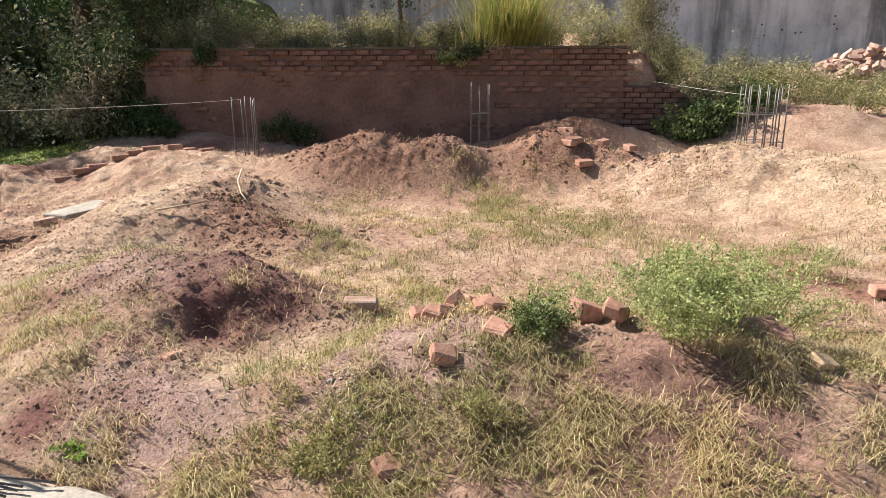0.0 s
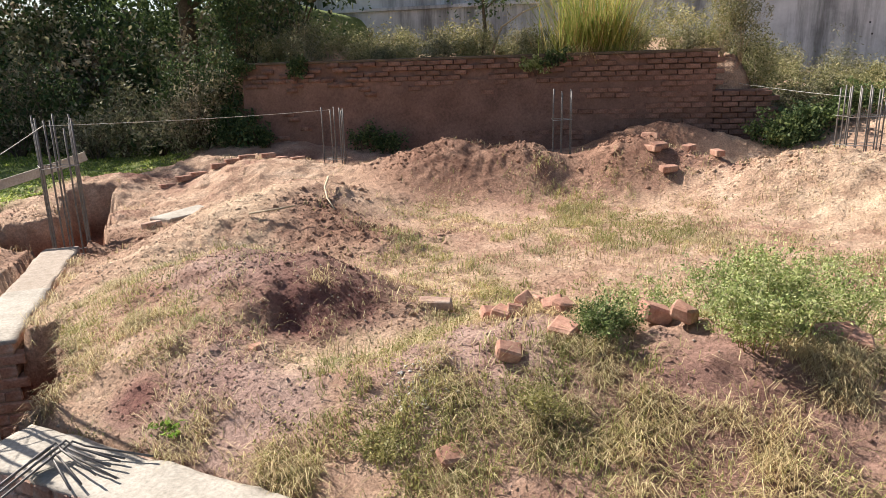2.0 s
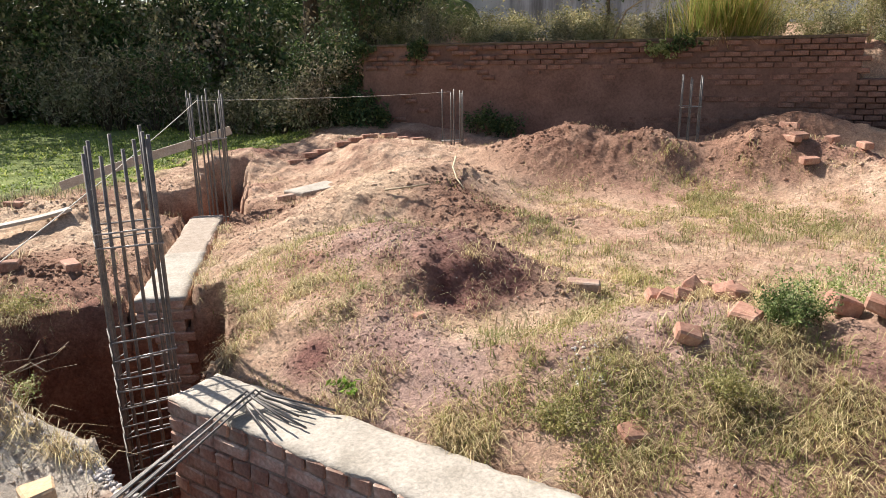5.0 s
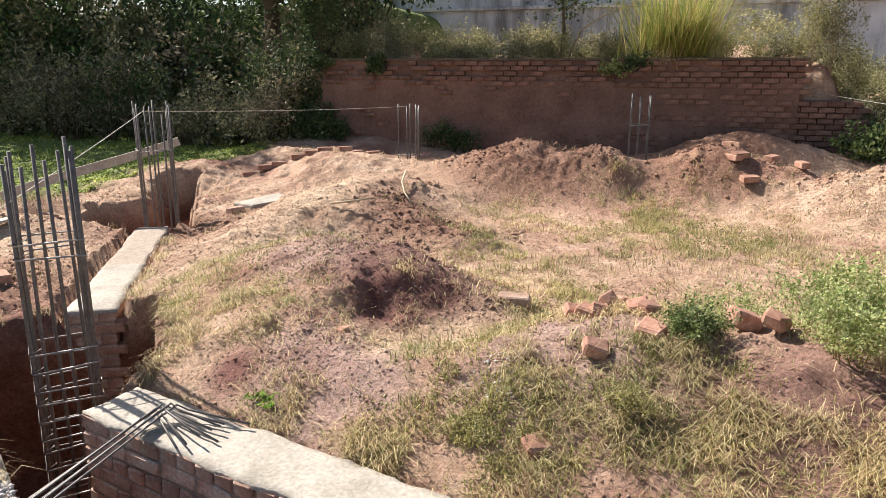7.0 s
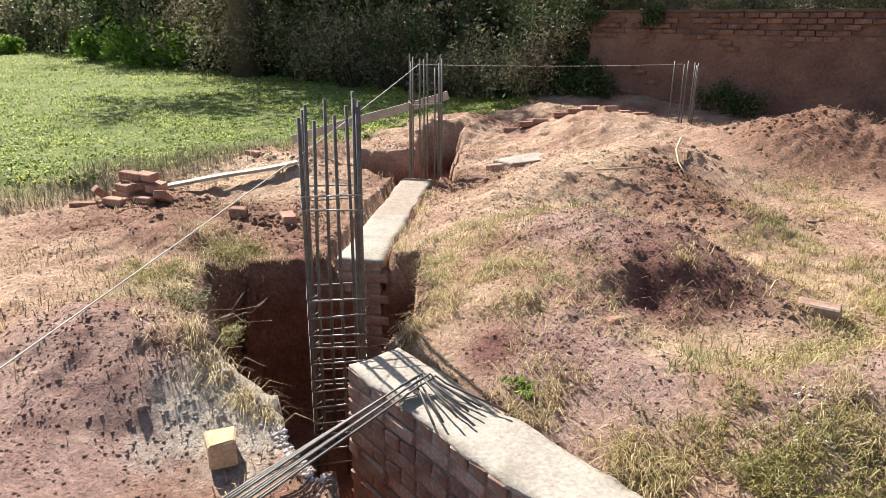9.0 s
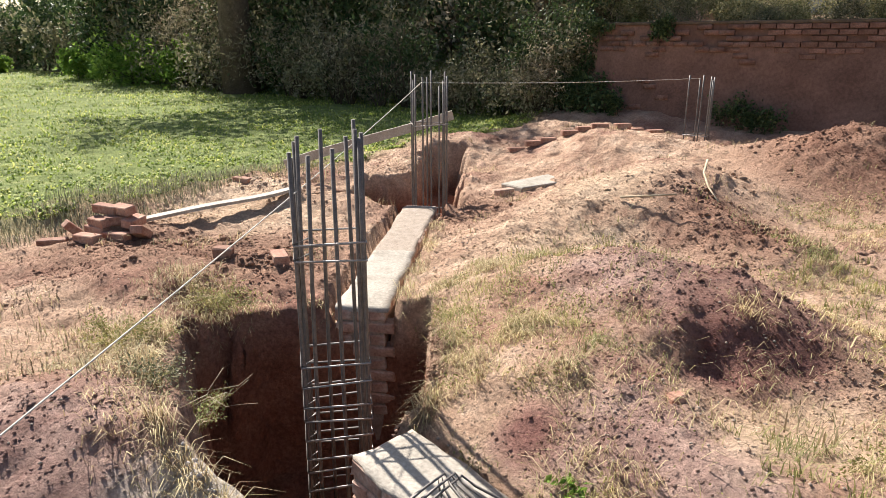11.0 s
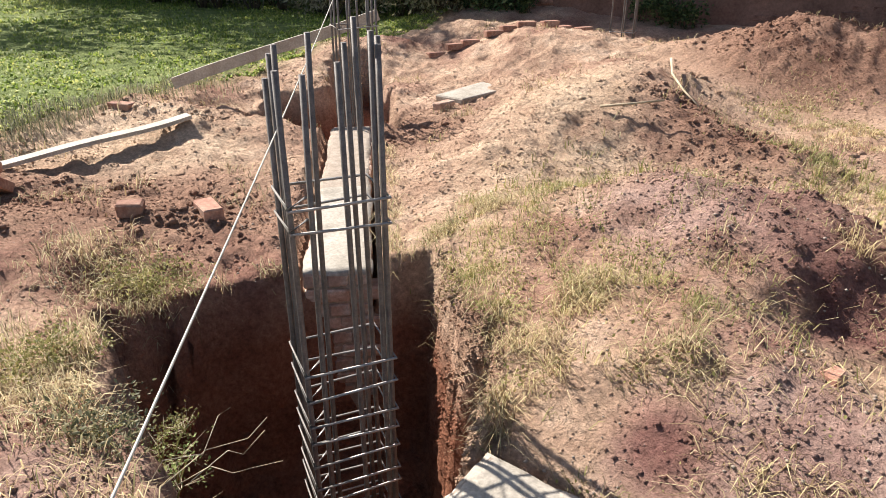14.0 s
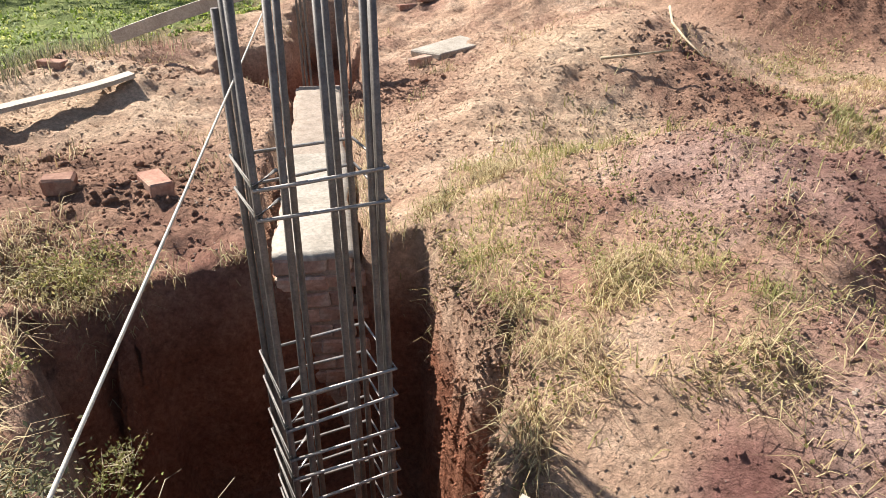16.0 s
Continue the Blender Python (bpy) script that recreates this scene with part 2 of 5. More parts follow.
def part(name, me, parent, label="", m=None):
    ob = new(name, me)
    if parent is not None:
        ob.parent = parent
    if m is not None:
        ob.matrix_basis = m
    if label:
        ob["label"] = label
    return ob


def bm_mesh(name, bm, mat, smooth=False):
    me = bpy.data.meshes.new(name)
    bm.to_mesh(me)
    bm.free()
    for p in me.polygons:
        p.use_smooth = smooth
    me.materials.append(mat)
    return me


def block_mesh(name, sx, sy, sz, mat, bevel=0.006, jitter=0.0, seed=0, segs=1):
    """A box with softened, slightly uneven edges, centred."""
    r = random.Random(seed)
    bm = bmesh.new()
    bmesh.ops.create_cube(bm, size=1.0)
    for v in bm.verts:
        v.co = Vector((v.co.x * sx, v.co.y * sy, v.co.z * sz)) + Vector([r.uniform(-jitter, jitter) for _ in range(3)])
    bmesh.ops.bevel(bm, geom=bm.edges[:], offset=bevel, segments=segs, affect="EDGES")
    return bm_mesh(name, bm, mat)


def tube_mesh(name, pts, radii, mat, sides=7, ribs=False):
    """A round bar, cord or limb along a line of points."""
    pts = [Vector(p) for p in pts]
    if not hasattr(radii, "__len__"):
        radii = [radii] * len(pts)
    V, F = [], []
    for i, p in enumerate(pts):
        d = (pts[min(i + 1, len(pts) - 1)] - pts[max(i - 1, 0)]).normalized()
        a = d.orthogonal().normalized() if abs(d.z) < 0.99 else Vector((1, 0, 0))
        a = (a - d * a.dot(d)).normalized()
        c = d.cross(a)
        for k in range(sides):
            t = 2 * math.pi * k / sides
            V.append(p + (a * math.cos(t) + c * math.sin(t)) * radii[i])
    for i in range(len(pts) - 1):
        for k in range(sides):
            k2 = (k + 1) % sides
            F.append((i * sides + k, i * sides + k2, (i + 1) * sides + k2, (i + 1) * sides + k))
    me = bpy.data.meshes.new(name)
    me.from_pydata([tuple(v) for v in V], [], F + [tuple(range(sides))[::-1], tuple(range((len(pts) - 1) * sides, len(pts) * sides))])
    for p in me.polygons:
        p.use_smooth = len(p.vertices) == 4
    me.materials.append(mat)
    return me


def leaf_arrays(C, size, aspect=0.45, up=0.0, spread=0.5):
    """Folded two-triangle leaves at the places C, turned at random."""
    n = len(C)
    d = rng.normal(size=(n, 3))
    d[:, 2] += up
    d /= np.linalg.norm(d, axis=1)[:, None]
    s = np.cross(d, rng.normal(size=(n, 3)))
    s /= np.linalg.norm(s, axis=1)[:, None]
    L = (size * (1 - spread + 2 * spread * rng.random(n)))[:, None]
    a, b = C - d * L * 0.5, C + d * L * 0.5
    nrm = np.cross(d, s)
    w = s * L * aspect * 0.5
    V = np.stack([a, C + w + nrm * L * 0.12, b, C - w + nrm * L * 0.12], 1).reshape(-1, 3)
    i = np.arange(n)[:, None] * 4
    F = np.concatenate([i + [[0, 1, 2]], i + [[0, 2, 3]]], 0)
    return V, F


def blade_arrays(P, height, width, lean, droop=0.5, dirs=None):
    """Bent grass blades of three triangles growing from the places P."""
    n = len(P)
    az = rng.random(n) * 2 * math.pi
    h = height * (0.5 + rng.random(n)) if np.ndim(height) == 0 else height
    ln = lean * (0.3 + 1.2 * rng.random(n)) * h
    hx, hy = np.cos(az), np.sin(az)
    w = width * (0.6 + 0.8 * rng.random(n))
    sx, sy = -hy * w / 2, hx * w / 2
    z0, mid, tip = np.zeros(n), 0.62 * h, h * (1 - droop * np.minimum(1, ln / np.maximum(h, 1e-6)) * 0.6)
    base1 = P + np.stack([sx, sy, z0 - 0.01], 1)
    base2 = P + np.stack([-sx, -sy, z0 - 0.01], 1)
    m1 = P + np.stack([hx * ln * 0.4 + sx * 0.7, hy * ln * 0.4 + sy * 0.7, mid], 1)
    m2 = P + np.stack([hx * ln * 0.4 - sx * 0.7, hy * ln * 0.4 - sy * 0.7, mid], 1)
    top = P + np.stack([hx * ln, hy * ln, tip], 1)
    V = np.stack([base1, base2, m1, m2, top], 1).reshape(-1, 3)
    i = np.arange(n)[:, None] * 5
    F = np.concatenate([i + [[0, 1, 3]], i + [[0, 3, 2]], i + [[2, 3, 4]]], 0)
    return V, F

# ---- the lie of the land ----
def smooth(a, b, x):
    t = np.clip((x - a) / (b - a), 0, 1)
    return t * t * (3 - 2 * t)


LATTICE = {}


def vnoise(x, y, scale, seed=0, octaves=4):
    """Smooth value noise on a lattice, about -1 to 1."""
    if seed not in LATTICE:
        LATTICE[seed] = np.random.default_rng(1000 + seed).random((256, 256)) * 2 - 1
    tab = LATTICE[seed]
    out, amp, tot = 0.0, 1.0, 0.0
    x, y = np.asarray(x, float) * scale, np.asarray(y, float) * scale
    for _ in range(octaves):
        xi, yi = np.floor(x).astype(int), np.floor(y).astype(int)
        fx, fy = x - xi, y - yi
        fx, fy = fx * fx * (3 - 2 * fx), fy * fy * (3 - 2 * fy)
        a, b = tab[xi % 256, yi % 256], tab[(xi + 1) % 256, yi % 256]
        c, d = tab[xi % 256, (yi + 1) % 256], tab[(xi + 1) % 256, (yi + 1) % 256]
        out = out + amp * ((a * (1 - fx) + b * fx) * (1 - fy) + (c * (1 - fx) + d * fx) * fy)
        tot += amp
        amp *= 0.5
        x, y = x * 2.03 + 17.1, y * 2.03 + 5.7
    return out / tot * 1.6


def hill(x, y, cx, cy, rx, ry, turn, h, p=2.0):
    c, s = math.cos(radians(turn)), math.sin(radians(turn))
    u, v = ((x - cx) * c + (y - cy) * s) / rx, (-(x - cx) * s + (y - cy) * c) / ry
    return h * np.exp(-0.9 * (u * u + v * v) ** (p / 2))


def inside(x, y, poly):
    """Signed distance to a polygon, positive within."""
    x, y = np.asarray(x, float), np.asarray(y, float)
    best, odd = np.full(x.shape, 1e9), np.zeros(x.shape, bool)
    for (ax, ay), (bx, by) in zip(poly, poly[1:] + poly[:1]):
        dx, dy = bx - ax, by - ay
        t = np.clip(((x - ax) * dx + (y - ay) * dy) / (dx * dx + dy * dy), 0, 1)
        best = np.minimum(best, np.hypot(x - ax - t * dx, y - ay - t * dy))
        cross = (ay > y) != (by > y)
        odd ^= cross & (x < (bx - ax) * (y - ay) / (by - ay + 1e-12) + ax)
    return np.where(odd, best, -best)


# plinth walls: W1 runs beside the camera, W2 leads away from the corner column
W1_END, W1_DIR, W1_LEN, W1_W, W1_TOP = Vector((-2.40, 2.62, 0)), Vector((0.984, -0.178, 0)), 4.4, 0.35, 0.15
W2_END, W2_DIR, W2_LEN, W2_W, W2_TOP = Vector((-3.645, 3.645, 0)), Vector((-0.5592, 0.829, 0)), 2.96, 0.355, 0.13
W1_N, W2_N = Vector((0.178, 0.984, 0)), Vector((0.829, 0.5592, 0))


def quad_along(end, d, nrm, s0, s1, n0, n1):
    return [tuple((end + d * s + nrm * n)[:2]) for s, n in ((s0, n0), (s1, n0), (s1, n1), (s0, n1))]


PIT = [(-4.18, 2.70), (-4.04, 3.12), (-3.86, 3.40), (-3.60, 3.75), (-3.22, 3.85), (-2.96, 3.56), (-2.66, 3.34), (-2.44, 2.90), (-2.36, 2.62), (-2.34, 1.98), (-2.62, 1.93), (-2.98, 1.98), (-3.62, 2.26)]
TRENCH = [(-2.6, 2.66), (2.2, 1.80), (2.2, 1.25), (-1.0, 1.72), (-1.55, 1.80), (-2.45, 1.96)]
GAP = quad_along(W2_END, W2_DIR, W2_N, -0.1, 3.2, 0.0, 0.235)
PIT2 = quad_along(W2_END, W2_DIR, W2_N, 2.85, 4.15, -0.95, 0.42)
CUT2 = quad_along(W2_END, W2_DIR, W2_N, 3.9, 5.6, -0.30, 0.34)
SCOOP = [(-0.60, 4.52), (-1.05, 4.34), (-1.28, 4.08), (-1.52, 3.95), (-1.68, 3.62), (-1.74, 3.36), (-1.90, 3.06), (-1.85, 2.7), (-0.7, 2.7), (-0.4, 3.4), (-0.2, 4.3)]
PIT4 = [(-0.9, 10.35), (0.2, 10.35), (0.2, 11.2), (-0.9, 11.2)]


def spot(x, y, cx, cy, rx, ry):
    return np.exp(-(((x - cx) / rx) ** 2 + ((y - cy) / ry) ** 2))


def cloddy(x, y):
    """Where spade-thrown lumps lie open, 0 to 1."""
    c = 0.0 * x
    for cx, cy, rx, ry, k in ((-1.35, 4.45, 0.7, 0.28, 1.0), (-2.15, 6.7, 0.85, 0.6, 1.0), (-1.7, 9.7, 1.4, 0.65, 1.0), (0.55, 10.0, 1.0, 0.55, 1.0), (2.3, 9.6, 1.0, 0.6, 0.7), (-5.3, 3.6, 1.1, 0.7, 0.9), (-6.2, 3.5, 0.7, 0.4, 0.8),
                              (-6.5, 5.3, 0.7, 0.4, 0.8), (-4.8, 6.0, 0.6, 0.6, 0.6), (0.0, 3.2, 0.5, 0.25, 0.5), (2.4, 2.8, 0.5, 0.3, 0.7), (-3.2, 1.3, 0.9, 0.4, 0.12), (-3.0, 8.1, 0.8, 0.5, 0.8), (3.6, 11.4, 0.7, 0.4, 0.6)):
        c = np.maximum(c, k * spot(x, y, cx, cy, rx, ry))
    return c * smooth(-0.55, 0.25, vnoise(x, y, 2.6, 17))


def ground(x, y):
    x, y = np.asarray(x, float), np.asarray(y, float)
    z = 0.13 + 0.03 * vnoise(x, y, 0.35, 1) + 0 * x
    # spoil heaps
    rough = np.zeros_like(z)
    heaps = [(0.55, 3.45, 1.25, 0.62, 4, 0.47), (-0.25, 3.30, 0.55, 0.5, 0, 0.06), (1.9, 3.1, 0.9, 0.7, 0, 0.25), (0.2, 2.5, 1.6, 0.5, -8, 0.12),
             (-1.80, 4.42, 1.10, 0.62, 8, 0.50), (-2.85, 4.3, 0.5, 0.7, 30, 0.08), (-2.15, 3.45, 0.6, 0.4, 0, 0.17), (-1.65, 3.30, 0.6, 0.33, 0, 0.10), (0.0, 3.90, 0.45, 0.3, 0, 0.10), (-1.15, 3.05, 0.7, 0.35, -15, 0.10),
             (-3.2, 6.7, 0.75, 0.75, 0, 0.44), (-2.1, 6.5, 0.7, 0.55, 0, 0.14), (-1.72, 3.95, 0.35, 0.25, 0, 0.14), (-4.0, 2.45, 0.4, 0.3, 0, 0.12), (0.9, 12.0, 0.9, 0.45, 0, 0.24), (-3.6, 5.6, 0.6, 0.9, 20, 0.20), (-3.2, 7.9, 0.9, 0.8, 0, 0.45), (-4.5, 9.4, 1.3, 0.8, 10, 0.52),
             (-1.35, 9.75, 0.85, 0.75, 0, 0.56), (-2.4, 9.65, 0.85, 0.8, 0, 0.50), (-0.55, 9.9, 0.5, 0.6, 0, 0.35), (0.4, 10.0, 0.62, 0.65, 0, 0.62), (1.15, 9.9, 0.6, 0.6, 0, 0.45),
             (2.35, 9.5, 0.95, 0.8, -8, 0.46), (3.4, 9.0, 0.9, 0.9, 0, 0.26), (-6.4, 5.25, 0.8, 0.5, 20, 0.22), (-5.2, 3.35, 0.7, 0.45, 30, 0.12), (-3.35, 1.75, 0.8, 0.55, 20, 0.24),
             (-4.85, 2.75, 0.5, 0.45, 0, 0.16), (-6.0, 7.0, 0.9, 0.6, 30, 0.12), (-7.0, 8.6, 1.0, 0.6, 10, 0.22), (-5.6, 10.4, 1.4, 0.6, 10, 0.35), (1.2, 11.6, 1.4, 0.5, 0, 0.45), (4.9, 11.9, 1.0, 0.8, 0, 0.35), (4.6, 8.2, 0.9, 1.2, 0, 0.10), (5.6, 9.8, 1.0, 0.9, 0, 0.25)]
    for cx, cy, rx, ry, turn, h in heaps:
        g = hill(x, y, cx, cy, rx, ry, turn, 1.0, 2.4)
        z = z + h * g
        rough = np.maximum(rough, g)
    # the hollow scooped out of the near spoil heap
    d = inside(x, y, SCOOP) + 0.035 * vnoise(x, y, 4, 25) + 0.02 * vnoise(x, y, 11, 26, 2)
    level = 0.22 + 0.09 * (y - 3.05) + 0.10 * smooth(3.8, 3.4, y) + 0.03 * vnoise(x, y, 2.5, 27) + 0.5 * np.maximum(0, (x + 1.22) * 0.8 - (y - 3.7) * 0.4)
    z = np.where(d > -0.02, np.minimum(z, z + (level - z) * smooth(-0.04, 0.27, d)), z)
    z = z - hill(x, y, -0.75, 4.6, 0.45, 0.3, 0, 0.08) - hill(x, y, -2.42, 1.62, 0.5, 0.35, 0, 0.10)
    z = z - hill(x, y, -1.9, 1.2, 1.1, 0.55, 0, 0.10, 2)
    # bank along the right and the higher ground beyond the heaps
    z = z + 0.36 * smooth(3.0, 5.2, x + 0.25 * (y - 6) - 0.35 * vnoise(x, y, 0.5, 3)) * smooth(3.0, 5.5, y)
    z = z + 0.10 * smooth(1.6, 2.9, x) * smooth(6.5, 5.0, y)
    z = z + 0.35 * smooth(10.6, 12.4, y) * smooth(-9, -7, x)
    # terrace held up by the far wall, and the slope at its end
    terr = smooth(12.35, 12.6, y) * smooth(-8.2, -7.2, x) * smooth(3.0, 2.2, x)
    slope = smooth(11.8, 15.5, y + 0.5 * vnoise(x, y, 0.4, 5)) * smooth(2.0, 3.2, x)
    z = z + np.maximum(1.42 * terr, (0.55 - 0.38 * smooth(4.0, 6.0, x)) * slope) + 0.05 * np.maximum(0, np.minimum(y, 24) - 13) * smooth(-7.5, -6, x) * smooth(5, 3, x)
    # the overgrown bank behind the field
    edge = 13.2 + 0.08 * np.maximum(0, -x - 10) + 0.8 * vnoise(x, y, 0.12, 6)
    z = z + 3.6 * smooth(0.5, 5.5, y - edge) * smooth(-6.8, -8.8, x)
    # field, a hand higher than the building ground
    z = z + 0.12 * smooth(-7.0, -7.7, x + 0.35 * vnoise(x, y, 0.8, 8) - 0.25 * (y - 4))
    # clods and trampling
    near = smooth(16, 9, np.hypot(x + 1, y - 4))
    work = np.clip(0.35 + rough + smooth(-3.2, -4.0, x) * smooth(-9, -7.6, x), 0, 1.3) * near
    z = z + work * (0.045 * vnoise(x, y, 1.7, 11) + 0.020 * np.abs(vnoise(x, y, 4.1, 12)) + 0.013 * vnoise(x, y, 13, 13, 3)) + 0.012 * near * vnoise(x, y, 8, 14, 3)
    c = cloddy(x, y)
    z = z + c * (0.055 * vnoise(x, y, 4.6, 15, 4) + 0.028 * vnoise(x, y, 11, 16, 3))
    # dug pits and trenches with ragged lips
    jit = 0.07 * vnoise(x, y, 2.5, 21) + 0.045 * vnoise(x, y, 8, 22, 3)
    for poly, floor, soft in ((PIT, -1.05, 0.10 + 0.06 * smooth(-3.0, -2.65, x) + 0.28 * smooth(2.75, 2.35, y) * smooth(-2.9, -3.25, x)), (TRENCH, -0.95, 0.08), (PIT2, -0.55, 0.14), (CUT2, -0.30, 0.16), (PIT4, 0.12, 0.2)):
        d = inside(x, y, poly) + jit
        z = np.where(d > -soft, np.minimum(z, z + (floor + 0.06 * vnoise(x, y, 3, 30) - z) * smooth(-0.02, soft, d)), z)
    d = inside(x, y, GAP) + 0.02 * vnoise(x, y, 6, 23)
    z = z + (-0.28 - z) * smooth(-0.02, 0.06, d) * (z > -0.28)
    s1 = (x - W1_END.x) * W1_DIR.x + (y - W1_END.y) * W1_DIR.y
    n1 = (x - W1_END.x) * W1_N.x + (y - W1_END.y) * W1_N.y
    z = np.where((n1 > 0.1) & (n1 < 0.9) & (s1 > -0.05), np.minimum(z, 0.085 + 0.02 * vnoise(x, y, 6, 33) + 0.62 * np.maximum(0, n1 - 0.18)), z)
    for end, dr, nr, ln in ((W1_END, W1_DIR, W1_N, W1_LEN), (W2_END, W2_DIR, W2_N, W2_LEN)):
        d = inside(x, y, quad_along(end, dr, nr, 0.0, ln, -0.24, 0.19))
        z = np.where(d > -0.02, np.minimum(z, 0.0), z)
    return z


def gz(x, y):
    return float(ground(np.array([x]), np.array([y]))[0])


def axis_steps(lo, hi, fine, far):
    core = np.arange(lo, hi, fine)
    out, step, v = [], fine, hi
    while v < far:
        out.append(v)
        step *= 1.14
        v += step
    inn, step, v = [], fine, lo - fine
    while v > -far:
        inn.append(v)
        step *= 1.14
        v -= step
    return np.array(inn[::-1] + list(core) + out)


gx, gy = axis_steps(-7.2, 3.4, 0.031, 600), axis_steps(1.0, 11.4, 0.031, 600)
GX, GY = np.meshgrid(gx, gy, indexing="ij")
GZ = ground(GX.ravel(), GY.ravel())
ii, jj = np.meshgrid(np.arange(len(gx) - 1), np.arange(len(gy) - 1), indexing="ij")
q = (ii * len(gy) + jj).ravel()
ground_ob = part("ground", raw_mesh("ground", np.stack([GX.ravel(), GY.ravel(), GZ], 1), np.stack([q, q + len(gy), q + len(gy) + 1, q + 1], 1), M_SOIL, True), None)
tagged(ground_ob, "dug red and tan soil of a building plot with spoil heaps and pits", "ground", kind="structure")

# ---- plinth walls ----
BR_L, BR_W, BR_H = 0.23, 0.11, 0.076
BRICKS = [block_mesh("brick", BR_L, BR_W, BR_H, M_BRICK, 0.007, 0.005, s) for s in range(4)]
DUSTY = [block_mesh("brick", BR_L, BR_W, BR_H, M_BRICK_DUST, 0.009, 0.007, s + 80) for s in range(4)]
PALES = [block_mesh("brick", BR_L, BR_W, BR_H, M_BRICK_PALE, 0.007, 0.005, s + 10) for s in range(2)]
OLDS = [block_mesh("brick", BR_L, BR_W * 0.6, BR_H, M_BRICK_OLD, 0.006, 0.006, s + 20) for s in range(3)]


def pad_mesh(name, L, W, T, mat, seed, ragged=0.012):
    """A thin hand-laid layer with an uneven top and ragged rim."""
    nx, ny = int(L / 0.035), max(6, int(W / 0.035))
    xs, ys = np.linspace(0, L, nx), np.linspace(-W / 2, W / 2, ny)
    X, Y = np.meshgrid(xs, ys, indexing="ij")
    Z = T + 0.006 * vnoise(X, Y, 4, seed) + 0.004 * vnoise(X, Y, 16, seed + 1)
    Y = Y * (1 + ragged / W * 3 * vnoise(X, np.sign(Y) * 3, 5, seed + 2) * (np.abs(Y) / (W / 2)) ** 4)
    X = X + ragged * vnoise(X * 0, Y, 7, seed + 4) * ((X < 0.02) * 1.0)
    rim = (np.abs(Y) >= np.abs(Y).max(axis=1, keepdims=True) - 0.012) | (X < 0.02)
    Z = np.where(rim, Z - 0.008, Z)
    top = np.stack([X.ravel(), Y.ravel(), Z.ravel()], 1)
    bot = top.copy()
    bot[:, 2] = -0.03
    n = nx * ny
    a, b = np.meshgrid(np.arange(nx - 1), np.arange(ny - 1), indexing="ij")
    k = (a * ny + b).ravel()
    F = [np.stack([k, k + ny, k + ny + 1, k + 1], 1)]
    e = np.arange(nx - 1) * ny
    F.append(np.stack([e, e + n, e + ny + n, e + ny], 1))
    F.append(np.stack([e + ny - 1, e + 2 * ny - 1, e + 2 * ny - 1 + n, e + ny - 1 + n], 1))
    e = np.arange(ny - 1)
    F.append(np.stack([e, e + 1, e + 1 + n, e + n], 1))
    return raw_mesh(name, np.concatenate([top, bot]), np.concatenate(F), mat, True)


def frame_along(end, d, nrm):
    m = Matrix.Identity(4)
    for r in range(3):
        m[r][0], m[r][1], m[r][2], m[r][3] = d[r], nrm[r], (0, 0, 1)[r], end[r]
    return m


def plinth(name, label, end, d, nrm, L, W, top, faces, pads, depth, seed):
    """A brick foundation wall: mortar core, single bricks on the faces seen, screed on top. faces: side, from, to, courses."""
    r = random.Random(seed)
    wall = new(name)
    wall.matrix_basis = frame_along(end, d, nrm)
    tagged(wall, label, "wall", kind="structure")
    core = block_mesh("core", L - 0.02, W - 0.03, depth, M_MORTAR, 0.004, 0, seed)
    part("core", core, wall, "grey mortar joints", Matrix.Translation((L / 2, 0, top - 0.022 - depth / 2)))
    for k, (s0, ln, off, mat) in enumerate(pads):
        part("screed", pad_mesh("screed", ln, W - 0.012, 0.0, mat, seed + 40 + k), wall, "", Matrix.Translation((s0, 0, top - off)))
    for side, s0, s1, n in faces:
        for c in range(n):
            z = top - 0.03 - BR_H / 2 - c * 0.088
            header = c % 2 == 0
            step = 0.123 if header else 0.242
            s = (s0 - (0.0 if header else 0.12)) if side else -W / 2
            hi = s1 if side else W / 2
            while s < hi - 0.05:
                me = r.choice(DUSTY)
                push = r.uniform(-0.008, 0.008)
                if side:
                    loc = (s + step / 2, side * (W / 2 - (BR_L / 2 if header else BR_W / 2) + push), z)
                    ang = 90 if header else 0
                else:
                    loc = ((BR_L if header else BR_W) / 2 + push, min(s + step / 2, W / 2 - 0.06), z)
                    ang = 0 if header else 90
                part("brick", me, wall, "", pose(*loc, r.uniform(-1, 1), r.uniform(-1.2, 1.2), ang + r.uniform(-2, 2)))
                s += step
    return wall


plinth("wall_plinth_near", "brick plinth wall in a trench with grey cement top", W1_END, W1_DIR, W1_N, W1_LEN, W1_W, W1_TOP,
       ((-1, 0.235, 3.3, 8), (0, 0, 0, 8), (1, 0.235, 3.3, 1)), ((0.0, W1_LEN, 0.012, M_SCREED),), 1.15, 3)
plinth("wall_plinth_far", "narrow brick plinth wall with dusty cement top", W2_END, W2_DIR, W2_N, W2_LEN, W2_W, W2_TOP,
       ((1, 0.235, 2.9, 3), (0, 0, 0, 9), (-1, 0.235, 2.9, 2)), ((0.0, 1.28, 0.010, M_SCREED), (1.24, 1.68, 0.020, M_MORTAR)), 1.0, 5)

